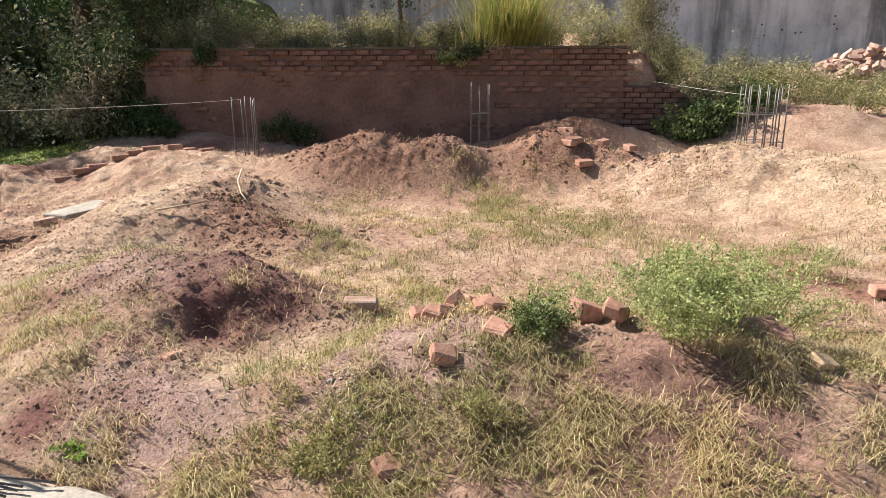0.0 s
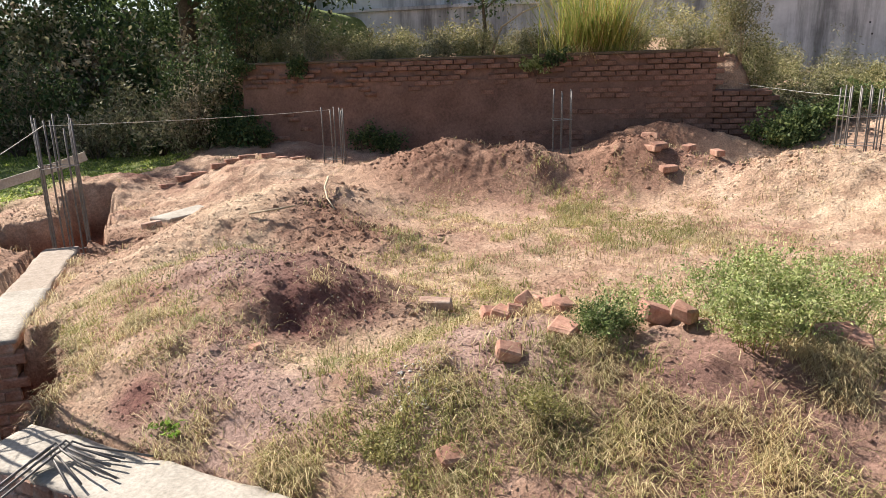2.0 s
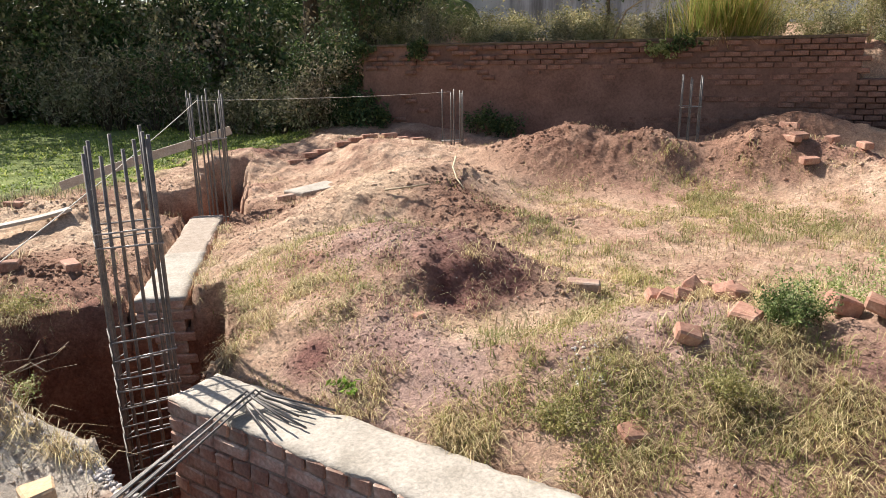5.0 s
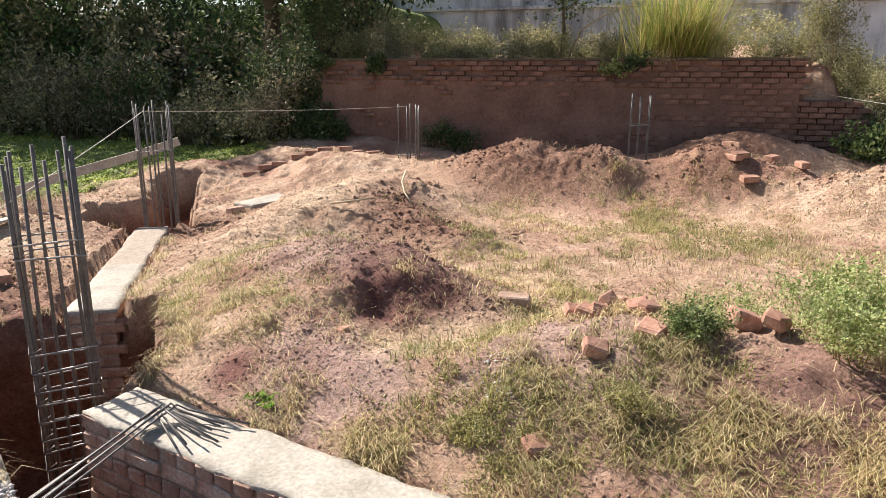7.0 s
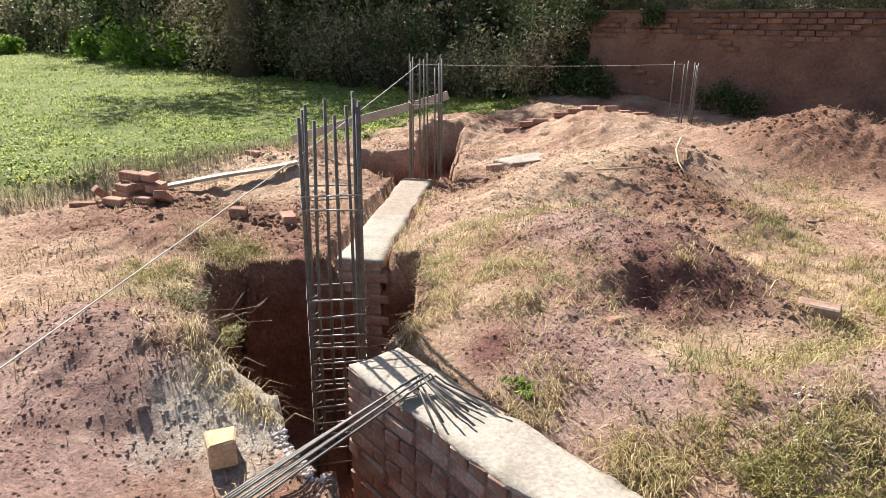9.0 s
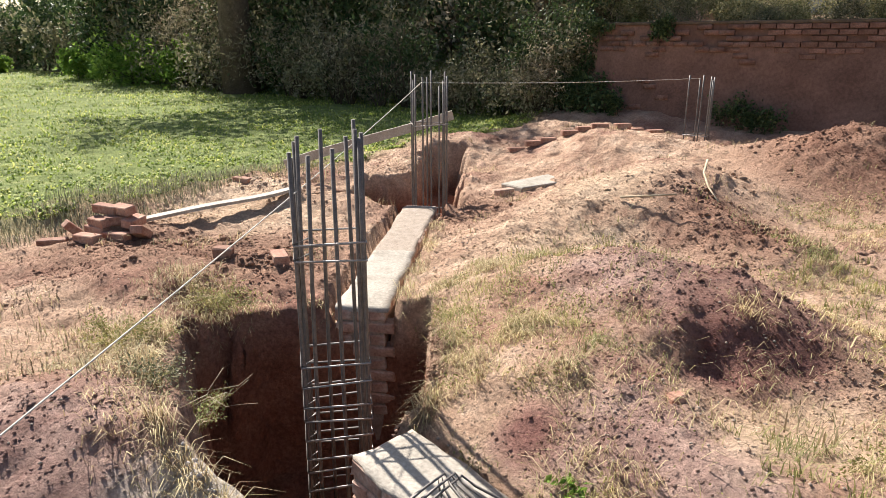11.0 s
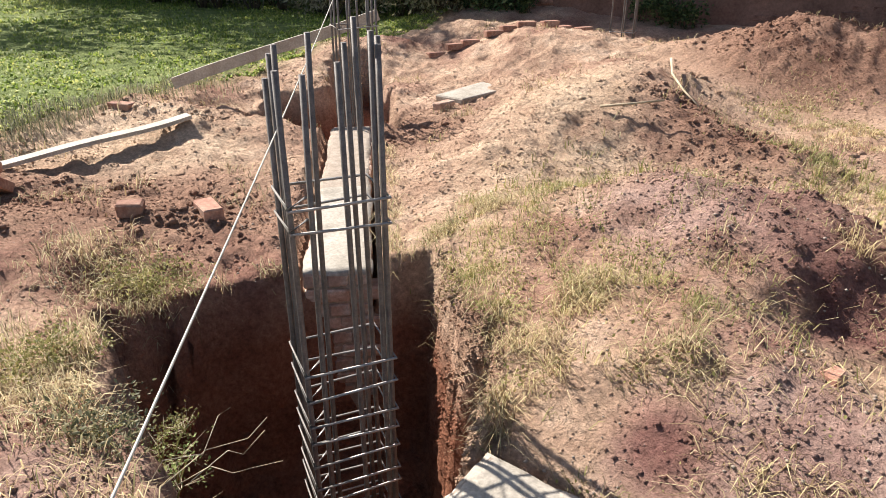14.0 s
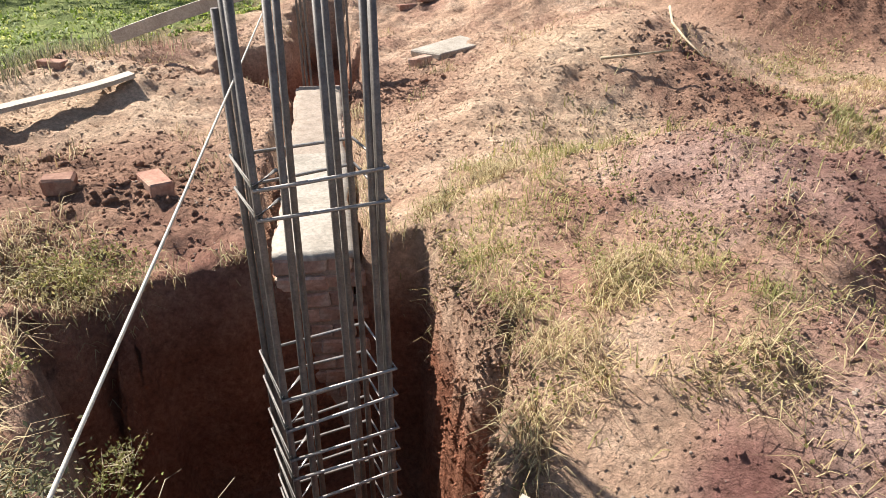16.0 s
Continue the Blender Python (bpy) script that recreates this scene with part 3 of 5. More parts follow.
# ---- column cages ----
def cage(label, cx, cy, turn, a, b, z0, tops, ties, r=0.010, seed=0, tight=True):
    """A column cage: upright bars set round a rectangle a by b, bound by stirrups."""
    q = random.Random(seed)
    th = new("column_cage")
    th.matrix_basis = pose(cx, cy, z0, 0, 0, turn)
    tagged(th, label, "rebar cage", group="column cages")
    n = len(tops)
    per = []
    spots = [(-a / 2, b / 2), (a / 2, -b / 2), (-a / 2, -b / 2), (a / 2, b / 2), (-a / 2 + 0.024, b / 2), (a / 2 - 0.024, -b / 2), (-a / 2 + 0.05, -b / 2), (a / 2 - 0.03, b / 2),
             (-0.03, b / 2), (0.03, -b / 2), (-a / 2, b / 2 - 0.026), (a / 2, -b / 2 + 0.026)] if tight else [(-a / 2, -b / 2), (0, -b / 2), (a / 2, -b / 2), (a / 2, 0), (a / 2, b / 2), (0, b / 2), (-a / 2, b / 2), (-a / 2, 0), (-a / 4, -b / 2), (a / 4, -b / 2), (a / 4, b / 2), (-a / 4, b / 2)]
    for k, top in enumerate(tops):
        x, y = spots[k % 12]
        x, y = x + q.uniform(-0.005, 0.005), y + q.uniform(-0.005, 0.005)
        lx, ly = q.uniform(-0.03, 0.012) * (1 if x > 0 else -1) * (1.0 if tight else 0.15), q.uniform(-0.03, 0.012) * (1 if y > 0 else -1) * (1.0 if tight else 0.15)
        H = top - z0
        pts = [(x + lx * t * t, y + ly * t * t, H * t) for t in (0, 0.35, 0.7, 1.0)]
        part("bar", tube_mesh("bar", pts, r, M_STEEL, 8), th)
    for zt in ties:
        dz = q.uniform(-0.02, 0.02)
        e = r * 1.6
        c = [(-a / 2 - e, -b / 2 - e), (a / 2 + e, -b / 2 - e), (a / 2 + e, b / 2 + e), (-a / 2 - e, b / 2 + e), (-a / 2 - e, -b / 2 - e)]
        pts = [(x, y, zt - z0 + dz * (i % 2) + 0.01 * (i == 4)) for i, (x, y) in enumerate(c)] + [(-a / 2 + 0.06, -b / 2 + 0.05, zt - z0 + 0.02)]
        part("stirrup", tube_mesh("stirrup", pts, 0.0058, M_WIRE, 5), th)
    return th


CAGE_TURN = 34.6
low = [-0.95 + 0.104 * k + 0.012 * (k % 3) for k in range(12)]
cage("tall grey steel column cage standing in a dug pit", -3.085, 2.95, 52, 0.32, 0.24, -1.05,
     [1.26, 1.38, 1.32, 1.44, 1.34, 1.42, 1.30, 1.36, 1.40, 1.33, 1.37, 1.40], low + [0.79, 0.87], 0.0105, 1)
cage("steel column cage behind the end of the plinth wall", -5.36, 6.30, 50, 0.34, 0.25, -0.55,
     [1.48, 1.52, 1.46, 1.50, 1.40, 1.44, 1.50, 1.42, 1.45, 1.36], [-0.35, -0.2, 0.0, 0.95], 0.0095, 2, False)
cage("slender steel column cage near the old brick wall", -4.12, 10.8, 8, 0.30, 0.2, 0.2, [1.34, 1.30, 1.33, 1.28, 1.31, 1.34], [0.5], 0.010, 3, False)
cage("steel column cage in a hollow between spoil heaps", -0.38, 10.8, 8, 0.26, 0.24, 0.1, [1.56, 1.50, 1.53, 1.55, 1.48, 1.52, 1.56, 1.5], [0.55, 1.1], 0.010, 4, False)
cage("wide steel column cage on the sandy bank", 3.66, 10.7, 12, 0.54, 0.3, 0.3, [1.53, 1.50, 1.54, 1.50, 1.47, 1.52, 1.50, 1.54, 1.5, 1.49, 1.53, 1.5], [0.75, 1.12], 0.010, 5, False)

# ---- bent rods lying over the near plinth ----
rods = new("rebar_bundle")
rods.location = (-1.97, 2.55, 0.18)
tagged(rods, "bundle of bent grey steel rods lying over the plinth wall", "rebar")
rr = random.Random(4)
for k in range(8):
    o = (k - 3.5) * 0.017
    out = Vector((0.012 + o * 0.35, -1.0, -0.078 - 0.008 * (k % 3))) * rr.uniform(1.65, 1.8)
    tail_v = Vector((0.36 + rr.uniform(-0.05, 0.08), -0.10 + o * 2.0, -0.012 - 0.012 * (k % 2)))
    b0 = Vector((o * 0.6, o * 0.5, 0.012 * (k % 3)))
    pts = [b0 + out, b0 + out * 0.5 + Vector((0, 0, 0.01)), b0 + out * 0.06 + Vector((0, 0, 0.006)), b0 + Vector((0.012, 0.004, 0.01)), b0 + tail_v * 0.18, b0 + tail_v]
    part("rod", tube_mesh("rod", pts, 0.0055, M_STEEL, 6), rods)

# ---- cords ----
def cord(label, pts, r=0.0028):
    p0 = Vector(pts[0])
    pl = []
    for a, b in zip(pts, pts[1:]):
        a, b = Vector(a), Vector(b)
        for k in range(8):
            t = k / 8
            pl.append(a.lerp(b, t) - Vector((0, 0, 0.02 * (b - a).length / 4 * 4 * t * (1 - t))) - p0)
    pl.append(Vector(pts[-1]) - p0)
    ob = part("cord", tube_mesh("cord", pl, r, M_CORD, 5), None)
    ob.location = p0
    return tagged(ob, label, "cord")


cord("pale setting-out cord stretched past the pit to a cage", [(-1.35, -0.35, 0.15), (-1.45, 0.10, 0.90), (-5.33, 6.15, 1.40)])
cord("pale setting-out cord stretched between column cages", [(-5.27, 6.10, 1.40), (-4.12, 10.7, 1.30)])
cord("pale setting-out cord stretched from wall to cage", [(2.3, 12.25, 1.55), (3.45, 10.65, 1.38)])

# ---- loose bricks ----
def brick_at(x, y, turn, label="loose red brick lying on the soil", me=None, lift=0.0, rx=0.0, ry=0.0, z=None, scale=1.0):
    me = me or random.choice(BRICKS)
    ob = part("brick", me, None)
    h = (gz(x, y) if z is None else z) + BR_H * 0.42 * scale + lift
    ob.matrix_basis = pose(x, y, h, rx, ry, turn) @ Matrix.Scale(scale, 4)
    return tagged(ob, label, "brick", group="loose bricks")


chips = [block_mesh("brick", 0.125 + 0.01 * k, BR_W * 0.95, BR_H, M_BRICK, 0.012, 0.014, 50 + k) for k in range(3)]
cube_bat = block_mesh("brick", 0.15, 0.125, 0.105, M_BRICK_PALE, 0.010, 0.010, 71)
brick_at(-0.69, 4.50, 8, "red brick lying flat at the foot of a grassy heap", DUSTY[0])
for x, y, t, rx, ry, c in ((-0.16, 3.72, 30, 24, 15, 0), (-0.08, 3.66, -20, 6, 14, 1), (0.02, 3.78, 60, 30, 0, 2), (-0.02, 3.68, 100, 10, 20, 1), (0.18, 3.70, 10, 28, -14, 0), (0.24, 3.66, 50, 5, 10, 2), (0.10, 3.82, 120, 14, 8, 1)):
    brick_at(x, y, t, "broken red brick on top of the grassy heap", chips[c], 0.008, rx, ry, None, 0.78 + 0.05 * c)
brick_at(0.27, 3.31, -25, "red brick half sunk in the grassy heap", chips[1], 0.0, 22, 10)
brick_at(0.03, 3.15, 15, "red brick half sunk in the grassy heap", chips[0], 0.0, 20, 15, None, 0.8)
brick_at(0.80, 3.42, 70, "red brick beneath the leafy shrub", chips[2], 0.03, 12, 10)
brick_at(0.68, 3.52, 20, "red brick beneath the leafy shrub", chips[0], 0.02, 0, 18)
brick_at(1.46, 3.46, 20, "red brick beside the leafy shrub", None, 0.02, 24, 0, None, 0.9)
brick_at(1.52, 3.36, 70, "broken red brick beside the leafy shrub", chips[1], 0.0, 10, 0)
brick_at(1.68, 3.28, 40, "pale stone-like brick at the grass edge", PALES[1], -0.01, 30, 20, None, 0.7)
brick_at(-0.13, 2.72, 40, "dark red brick end sunk in dry grass", chips[2], -0.04, 15, 0)
brick_at(-1.42, 3.40, 60, "small red brick piece in the hollow", chips[1], -0.02, 0, 0, None, 0.6)
brick_at(2.95, 5.3, 0, "red brick on the sandy bank", None, 0.03)
brick_at(2.3, 3.6, 30, "pale stone-like brick at the grass edge", PALES[0], 0.0, 15, 10)
brick_at(-4.60, 3.72, -28, "red brick lying beside the pit", None, 0.0)
brick_at(-4.90, 3.44, 40, "half brick lying beside the pit", chips[0], 0.0)
brick_at(-2.33, 1.66, 150, "pale yellow half brick at the trench edge", cube_bat, 0.03, 0, 0)
brick_at(-0.10, 2.34, 70, "pale broken brick at the plinth edge", cube_bat, 0.0, 10, 10, None, 0.8)
brick_at(0.18, 2.33, 20, "dusty broken brick at the plinth edge", chips[0], 0.0)
# little stack by the field
sx, sy = -6.62, 3.26
for dx, dy, dz, t, rx, ry in ((0.0, 0.0, 0.0, 15, 0, 0), (0.25, 0.05, 0.0, 25, 0, 0), (-0.16, 0.14, 0.0, 100, 0, 0), (0.05, 0.16, 0.02, 60, 0, 0), (0.02, 0.02, 0.082, 5, 4, 0), (0.10, 0.15, 0.09, 75, 0, 5), (-0.04, 0.12, 0.165, 28, 0, 6),
                              (0.10, 0.20, 0.17, 10, 8, 0), (-0.22, -0.10, 0.03, 80, 0, 48), (0.36, 0.22, 0.03, 130, 0, 30), (0.16, -0.16, 0.0, 20, 0, 0), (-0.18, -0.32, 0.0, 50, 0, 0), (0.20, 0.24, 0.08, 120, 10, 0)):
    brick_at(sx + dx, sy + dy, t, "red brick of a tumbled stack by the field", BRICKS[int(50 * (dx + 1)) % 4], dz, rx, ry)
brick_at(-6.95, 5.0, 10, "red brick at the edge of the field")
for k in range(9):
    brick_at(-6.0 + 0.19 * k + random.uniform(-0.05, 0.05), 8.85 + 0.16 * k + random.uniform(-0.06, 0.06), random.uniform(20, 60), "red brick dumped in a row on trodden soil", None, 0.01 * (k % 2))
for k in range(6):
    brick_at(1.15 + random.uniform(-0.35, 0.6), 9.55 + random.uniform(-0.4, 0.5), random.uniform(0, 180), "red brick dumped on the far spoil heap", None, 0.01, random.uniform(-15, 15), 0)
slab = part("stone_slab", block_mesh("stone_slab", 0.80, 0.36, 0.07, M_SCREED, 0.012, 0.02, 9), None)
slab.matrix_basis = pose(-4.82, 7.58, gz(-4.82, 7.58) - 0.015, 0, 0, 78)
tagged(slab, "pale flat stone slab at the trench edge", "slab")
for k in range(3):
    brick_at(-4.84 + 0.02 * k, 6.98 - 0.02 * k, 60 + 9 * k, "red footing brick in the trench beneath the slab", DUSTY[k], 0, 0, 0, -0.02 + 0.088 * k)
# stepped footing stones seen in the pit
for k, (dx, dz) in enumerate(((0, -0.27), (0.05, -0.355), (-0.07, -0.44), (0.16, -0.44), (0.04, -0.525))):
    p = W2_END + W2_DIR * (0.02 + 0.02 * k) + W2_N * (-0.30 - dx)
    brick_at(p.x, p.y, 34 + 8 * k, "red footing brick beside the plinth wall", None, 0, 0, 0, dz - 0.03)

# ---- boards ----
def board(label, a, b, w, t, seed):
    a, b = Vector(a), Vector(b)
    d = b - a
    bm = bmesh.new()
    r = random.Random(seed)
    n = 12
    rows = []
    for i in range(n + 1):
        s = d.length * i / n
        wob = 0.012 * math.sin(i * 0.9 + seed) + r.uniform(-0.003, 0.003)
        rows.append([bm.verts.new((s, y + wob, z + 0.01 * math.sin(i * 0.5))) for y, z in ((-w / 2, -t / 2), (w / 2, -t / 2), (w / 2, t / 2), (-w / 2, t / 2))])
    for p, q2 in zip(rows, rows[1:]):
        for k in range(4):
            bm.faces.new((p[k], p[(k + 1) % 4], q2[(k + 1) % 4], q2[k]))
    bm.faces.new(rows[0][::-1])
    bm.faces.new(rows[-1])
    bmesh.ops.recalc_face_normals(bm, faces=bm.faces[:])
    ob = part("plank", bm_mesh("plank", bm, M_WOOD), None)
    ob.matrix_basis = Matrix.Translation(a) @ d.to_track_quat("X", "Z").to_matrix().to_4x4()
    return tagged(ob, label, "plank")


board("long pale weathered plank propped across the pit", (-6.83, 5.48, 0.46), (-5.40, 6.75, 1.02), 0.03, 0.10, 1)
board("pale weathered plank lying flat on the soil", (-6.72, 3.62, gz(-6.72, 3.62) + 0.03), (-6.15, 5.02, gz(-6.15, 5.02) + 0.04), 0.12, 0.03, 2)

# ---- dry sticks on the spoil heap ----
def stick(label, pts, r, mat=None):
    p0 = Vector(pts[0])
    ob = part("stick", tube_mesh("stick", [Vector(p) - p0 for p in pts], [r * (1 - 0.5 * i / len(pts)) for i in range(len(pts))], mat or M_TWIG, 6), None)
    ob.location = p0
    return tagged(ob, label, "stick")


stick("dry pale stick stuck in the spoil heap", [(-3.05, 6.18, gz(-3.05, 6.18) + 0.02), (-2.85, 6.25, gz(-2.85, 6.25) + 0.07), (-2.62, 6.34, gz(-2.62, 6.34) + 0.13)], 0.012)
z0 = gz(-2.86, 7.5)
stick("curved pale root hanging on the spoil heap", [(-2.86, 7.7, gz(-2.86, 7.7) + 0.10), (-2.78, 7.4, gz(-2.78, 7.4) + 0.06), (-2.62, 7.1, gz(-2.62, 7.1) + 0.03), (-2.45, 6.9, gz(-2.45, 6.9) + 0.02)], 0.012)

# ---- old brick wall at the back ----
old = new("wall_back")
old.location = (-7.0, 12.3, 0)
tagged(old, "old brick wall with mud render, dark stained coping", "wall", kind="structure")
def uneven_face(name, L, H, step, mat, amp, seed):
    nx, nz = int(L / step), int(H / step)
    X, Z = np.meshgrid(np.linspace(0, L, nx), np.linspace(0, H, nz), indexing="ij")
    Y = -amp * (1.3 + 0.7 * vnoise(X, Z, 0.8, seed) + 0.4 * vnoise(X, Z, 4, seed + 1))
    a, b = np.meshgrid(np.arange(nx - 1), np.arange(nz - 1), indexing="ij")
    k = (a * nz + b).ravel()
    return raw_mesh(name, np.stack([X.ravel(), Y.ravel(), Z.ravel()], 1), np.stack([k, k + nz, k + nz + 1, k + 1], 1), mat, True)


def mass(name, x0, x1, y0, y1, z0, z1, mat, parent, label=""):
    return part(name, block_mesh(name, x1 - x0, y1 - y0, z1 - z0, mat, 0.01), parent, label, Matrix.Translation(((x0 + x1) / 2, (y0 + y1) / 2, (z0 + z1) / 2)))


mass("core", 0.4, 8.95, 0.02, 0.30, 0, 2.07, M_MUD, old)
mass("core", 8.95, 9.75, 0.02, 0.30, 0, 1.46, M_MUD, old)
part("mud_render", uneven_face("mud_render", 8.48, 1.72, 0.06, M_MUD, 0.030, 70), old, "flaking red-brown mud render", Matrix.Translation((0.42, 0.012, 0.0)))
mass("coping", 0.36, 8.98, -0.03, 0.32, 2.06, 2.11, M_BARK, old, "dark stained mossy coping")
br = random.Random(12)
count, rest = 0, []
for c in range(22):
    z = 2.02 - c * 0.088
    x = -0.12 * (c % 2)
    while x < 9.72:
        top_ok = x < 8.85 or z < 1.44
        bare = (c < 5 and br.random() < 0.6) or x > 7.3 + 0.9 * math.sin(c * 1.7) or (c > 13 and 4.0 < x < 8 and br.random() < 0.25) or br.random() < 0.04
        if top_ok and bare and z > 0.25 and x > 0.42:
            m = pose(x + 0.115, BR_W * 0.3 - 0.036 + br.uniform(-0.014, 0.014), z, 0, br.uniform(-1.5, 1.5), br.uniform(-2, 2))
            if count < 300 and x > 3.0:
                part("brick", br.choice(OLDS), old, "", m)
                count += 1
            else:
                rest.append(m)
        x += 0.242
bv, bf = [], []
cube = np.array([(-1, -1, -1), (1, -1, -1), (1, 1, -1), (-1, 1, -1), (-1, -1, 1), (1, -1, 1), (1, 1, 1), (-1, 1, 1)], float) * (BR_L / 2, 0.033, BR_H / 2)
cf = np.array([(0, 1, 5, 4), (1, 2, 6, 5), (2, 3, 7, 6), (3, 0, 4, 7), (4, 5, 6, 7), (3, 2, 1, 0)])
for k, m in enumerate(rest):
    R = np.array(m)
    bv.append(cube @ R[:3, :3].T + R[:3, 3])
    bf.append(cf + 8 * k)
if rest:
    tagged(part("brick_courses", raw_mesh("brick_courses", np.concatenate(bv), np.concatenate(bf), M_BRICK_OLD), old), kind="stuff")

# ---- concrete retaining wall in the distance ----
conc = new("wall_concrete")
conc.location = (-14, 24, 0)
tagged(conc, "tall grey streaked concrete retaining wall with weep holes", "wall", kind="structure")
mass("wall_panel", 0, 60, 0, 0.5, 0, 4.0, M_CONC, conc)
mass("ledge", 0, 60, -0.10, 0.5, 4.0, 4.12, M_CONC, conc, "projecting concrete ledge")
mass("wall_panel", 0, 60, 0.1, 0.5, 4.12, 7.0, M_CONC, conc)
# no opening is cut: near-black blocks paint the shade inside each weep hole
hole = block_mesh("weep_hole", 0.13, 0.05, 0.13, M_HOLE, 0.04, 0, 0, 2)
hr = random.Random(3)
for k in range(46):
    part("weep_hole", hole, conc, "", Matrix.Translation((21 + hr.uniform(0, 18), 0.02, hr.choice((2.75, 3.0, 3.3)) + hr.uniform(-0.1, 0.1))))

# ---- far pile of bricks ----
pile = new("brick_pile")
pile.location = (8.2, 17.0, gz(8.2, 17.0) - 0.05)
tagged(pile, "big heap of dusty pale bricks before the concrete wall", "brick pile")
pr = random.Random(8)
dusty = noisy("dusty_brick", (0.42, 0.27, 0.21), (0.56, 0.40, 0.32), 6, 0.95, 0.4, 0.006, 50, vary=0.25)
dmesh = [block_mesh("brick", 0.27, 0.13, 0.10, dusty, 0.01, 0.008, 60 + k) for k in range(3)]
for k in range(290):
    a, rad = pr.uniform(0, 2 * math.pi), math.sqrt(pr.random())
    px, py = 2.6 * rad * math.cos(a), 1.5 * rad * math.sin(a)
    hz = 1.15 * (1 - rad ** 1.5) + pr.uniform(-0.06, 0.08) + 0.04
    if py > 0.7:
        py -= 1.1
    part("brick", pr.choice(dmesh), pile, "", pose(px, py, hz, pr.uniform(-40, 40), pr.uniform(-40, 40), pr.uniform(0, 180)))
pc = bmesh.new()
bmesh.ops.create_cone(pc, cap_ends=True, segments=20, radius1=1.0, radius2=0.15, depth=1.0)
for v in pc.verts:
    v.co = Vector((v.co.x * 2.6, v.co.y * 1.5, (v.co.z + 0.5) * 1.1 - 0.05))
part("rubble", bm_mesh("rubble", pc, dusty), pile, "dusty rubble heart of the pile")

# ---- plants ----
def shrub(name, label, category, x, y, z, rx, ry, h, n, leaf, mat, stems=9, seed=0, stem_mat=None, aspect=0.45, lobes=7, group="", stem_r=0.012):
    """A bush of leaning stems whose leaves gather in uneven clumps round their ends."""
    global rng
    rng = np.random.default_rng(500 + seed)
    th = new(name)
    th.location = (x, y, z)
    tagged(th, label, category, group=group)
    ends = []
    V, F, base = [], [], 0
    for k in range(stems):
        a, rad = rng.random() * 2 * math.pi, math.sqrt(rng.random())
        e = Vector((rx * rad * math.cos(a), ry * rad * math.sin(a), h * (0.45 + 0.5 * rng.random()) * (1.05 - 0.45 * rad)))
        mid = Vector((e.x * 0.35, e.y * 0.35, e.z * 0.55))
        part("stem", tube_mesh("stem", [(e.x * 0.05, e.y * 0.05, -0.04), mid, e], [stem_r, stem_r * 0.7, stem_r * 0.25], stem_mat or M_BARK, 5), th)
        ends.append((mid, e))
    cl = []
    for k in range(lobes * stems):
        mid, e = ends[k % stems]
        t = rng.random() ** 0.6
        p = np.array(mid.lerp(e, t)) + rng.normal(size=3) * np.array([rx, ry, h * 0.55]) * 0.20
        cl.append((p, (0.07 + 0.13 * rng.random())))
    C = []
    per = max(3, n // len(cl))
    for p, r in cl:
        q = rng.normal(size=(per, 3)) * r * np.array([rx, ry, h * 0.7]) + p
        C.append(q)
    C = np.concatenate(C)
    C[:, 2] = np.maximum(C[:, 2], 0.01)
    V, F = leaf_arrays(C, leaf, aspect, 0.3)
    part("foliage", raw_mesh("foliage", V, F, mat), th)
    return th


def tree(label, x, y, z, h, r, crown_r, crown_z, n, leaf, mat, seed, lean=(0, 0)):
    global rng
    rng = np.random.default_rng(900 + seed)
    th = new("tree")
    th.location = (x, y, z)
    tagged(th, label, "tree")
    top = Vector((lean[0], lean[1], h))
    trunk = [Vector((0, 0, -0.2)), Vector((lean[0] * 0.2 + 0.05, lean[1] * 0.2, h * 0.35)), Vector((lean[0] * 0.6 - 0.05, lean[1] * 0.6, h * 0.7)), top]
    part("trunk", tube_mesh("trunk", trunk, [r * 1.25, r, r * 0.7, r * 0.3], M_BARK, 9), th)
    C = []
    for k in range(9):
        a = k * 2.4
        s = trunk[1].lerp(top, 0.3 + 0.07 * k)
        e = s + Vector((math.cos(a), math.sin(a), 0.35 * rng.normal() + 0.2)) * crown_r * (0.55 + 0.45 * rng.random())
        part("limb", tube_mesh("limb", [s, s.lerp(e, 0.5) + Vector((0, 0, 0.1)), e], [r * 0.35, r * 0.2, r * 0.07], M_BARK, 6), th)
        for j in range(9):
            p = np.array(s.lerp(e, 0.35 + 0.65 * rng.random())) + rng.normal(size=3) * crown_r * np.array([0.22, 0.22, 0.2])
            C.append(rng.normal(size=(n // 81, 3)) * crown_r * (0.07 + 0.09 * rng.random()) + p)
    C = np.concatenate(C)
    C[:, 2] += crown_z
    V, F = leaf_arrays(C, leaf, 0.5, -0.3)
    part("crown", raw_mesh("crown", V, F, mat), th)
    return th


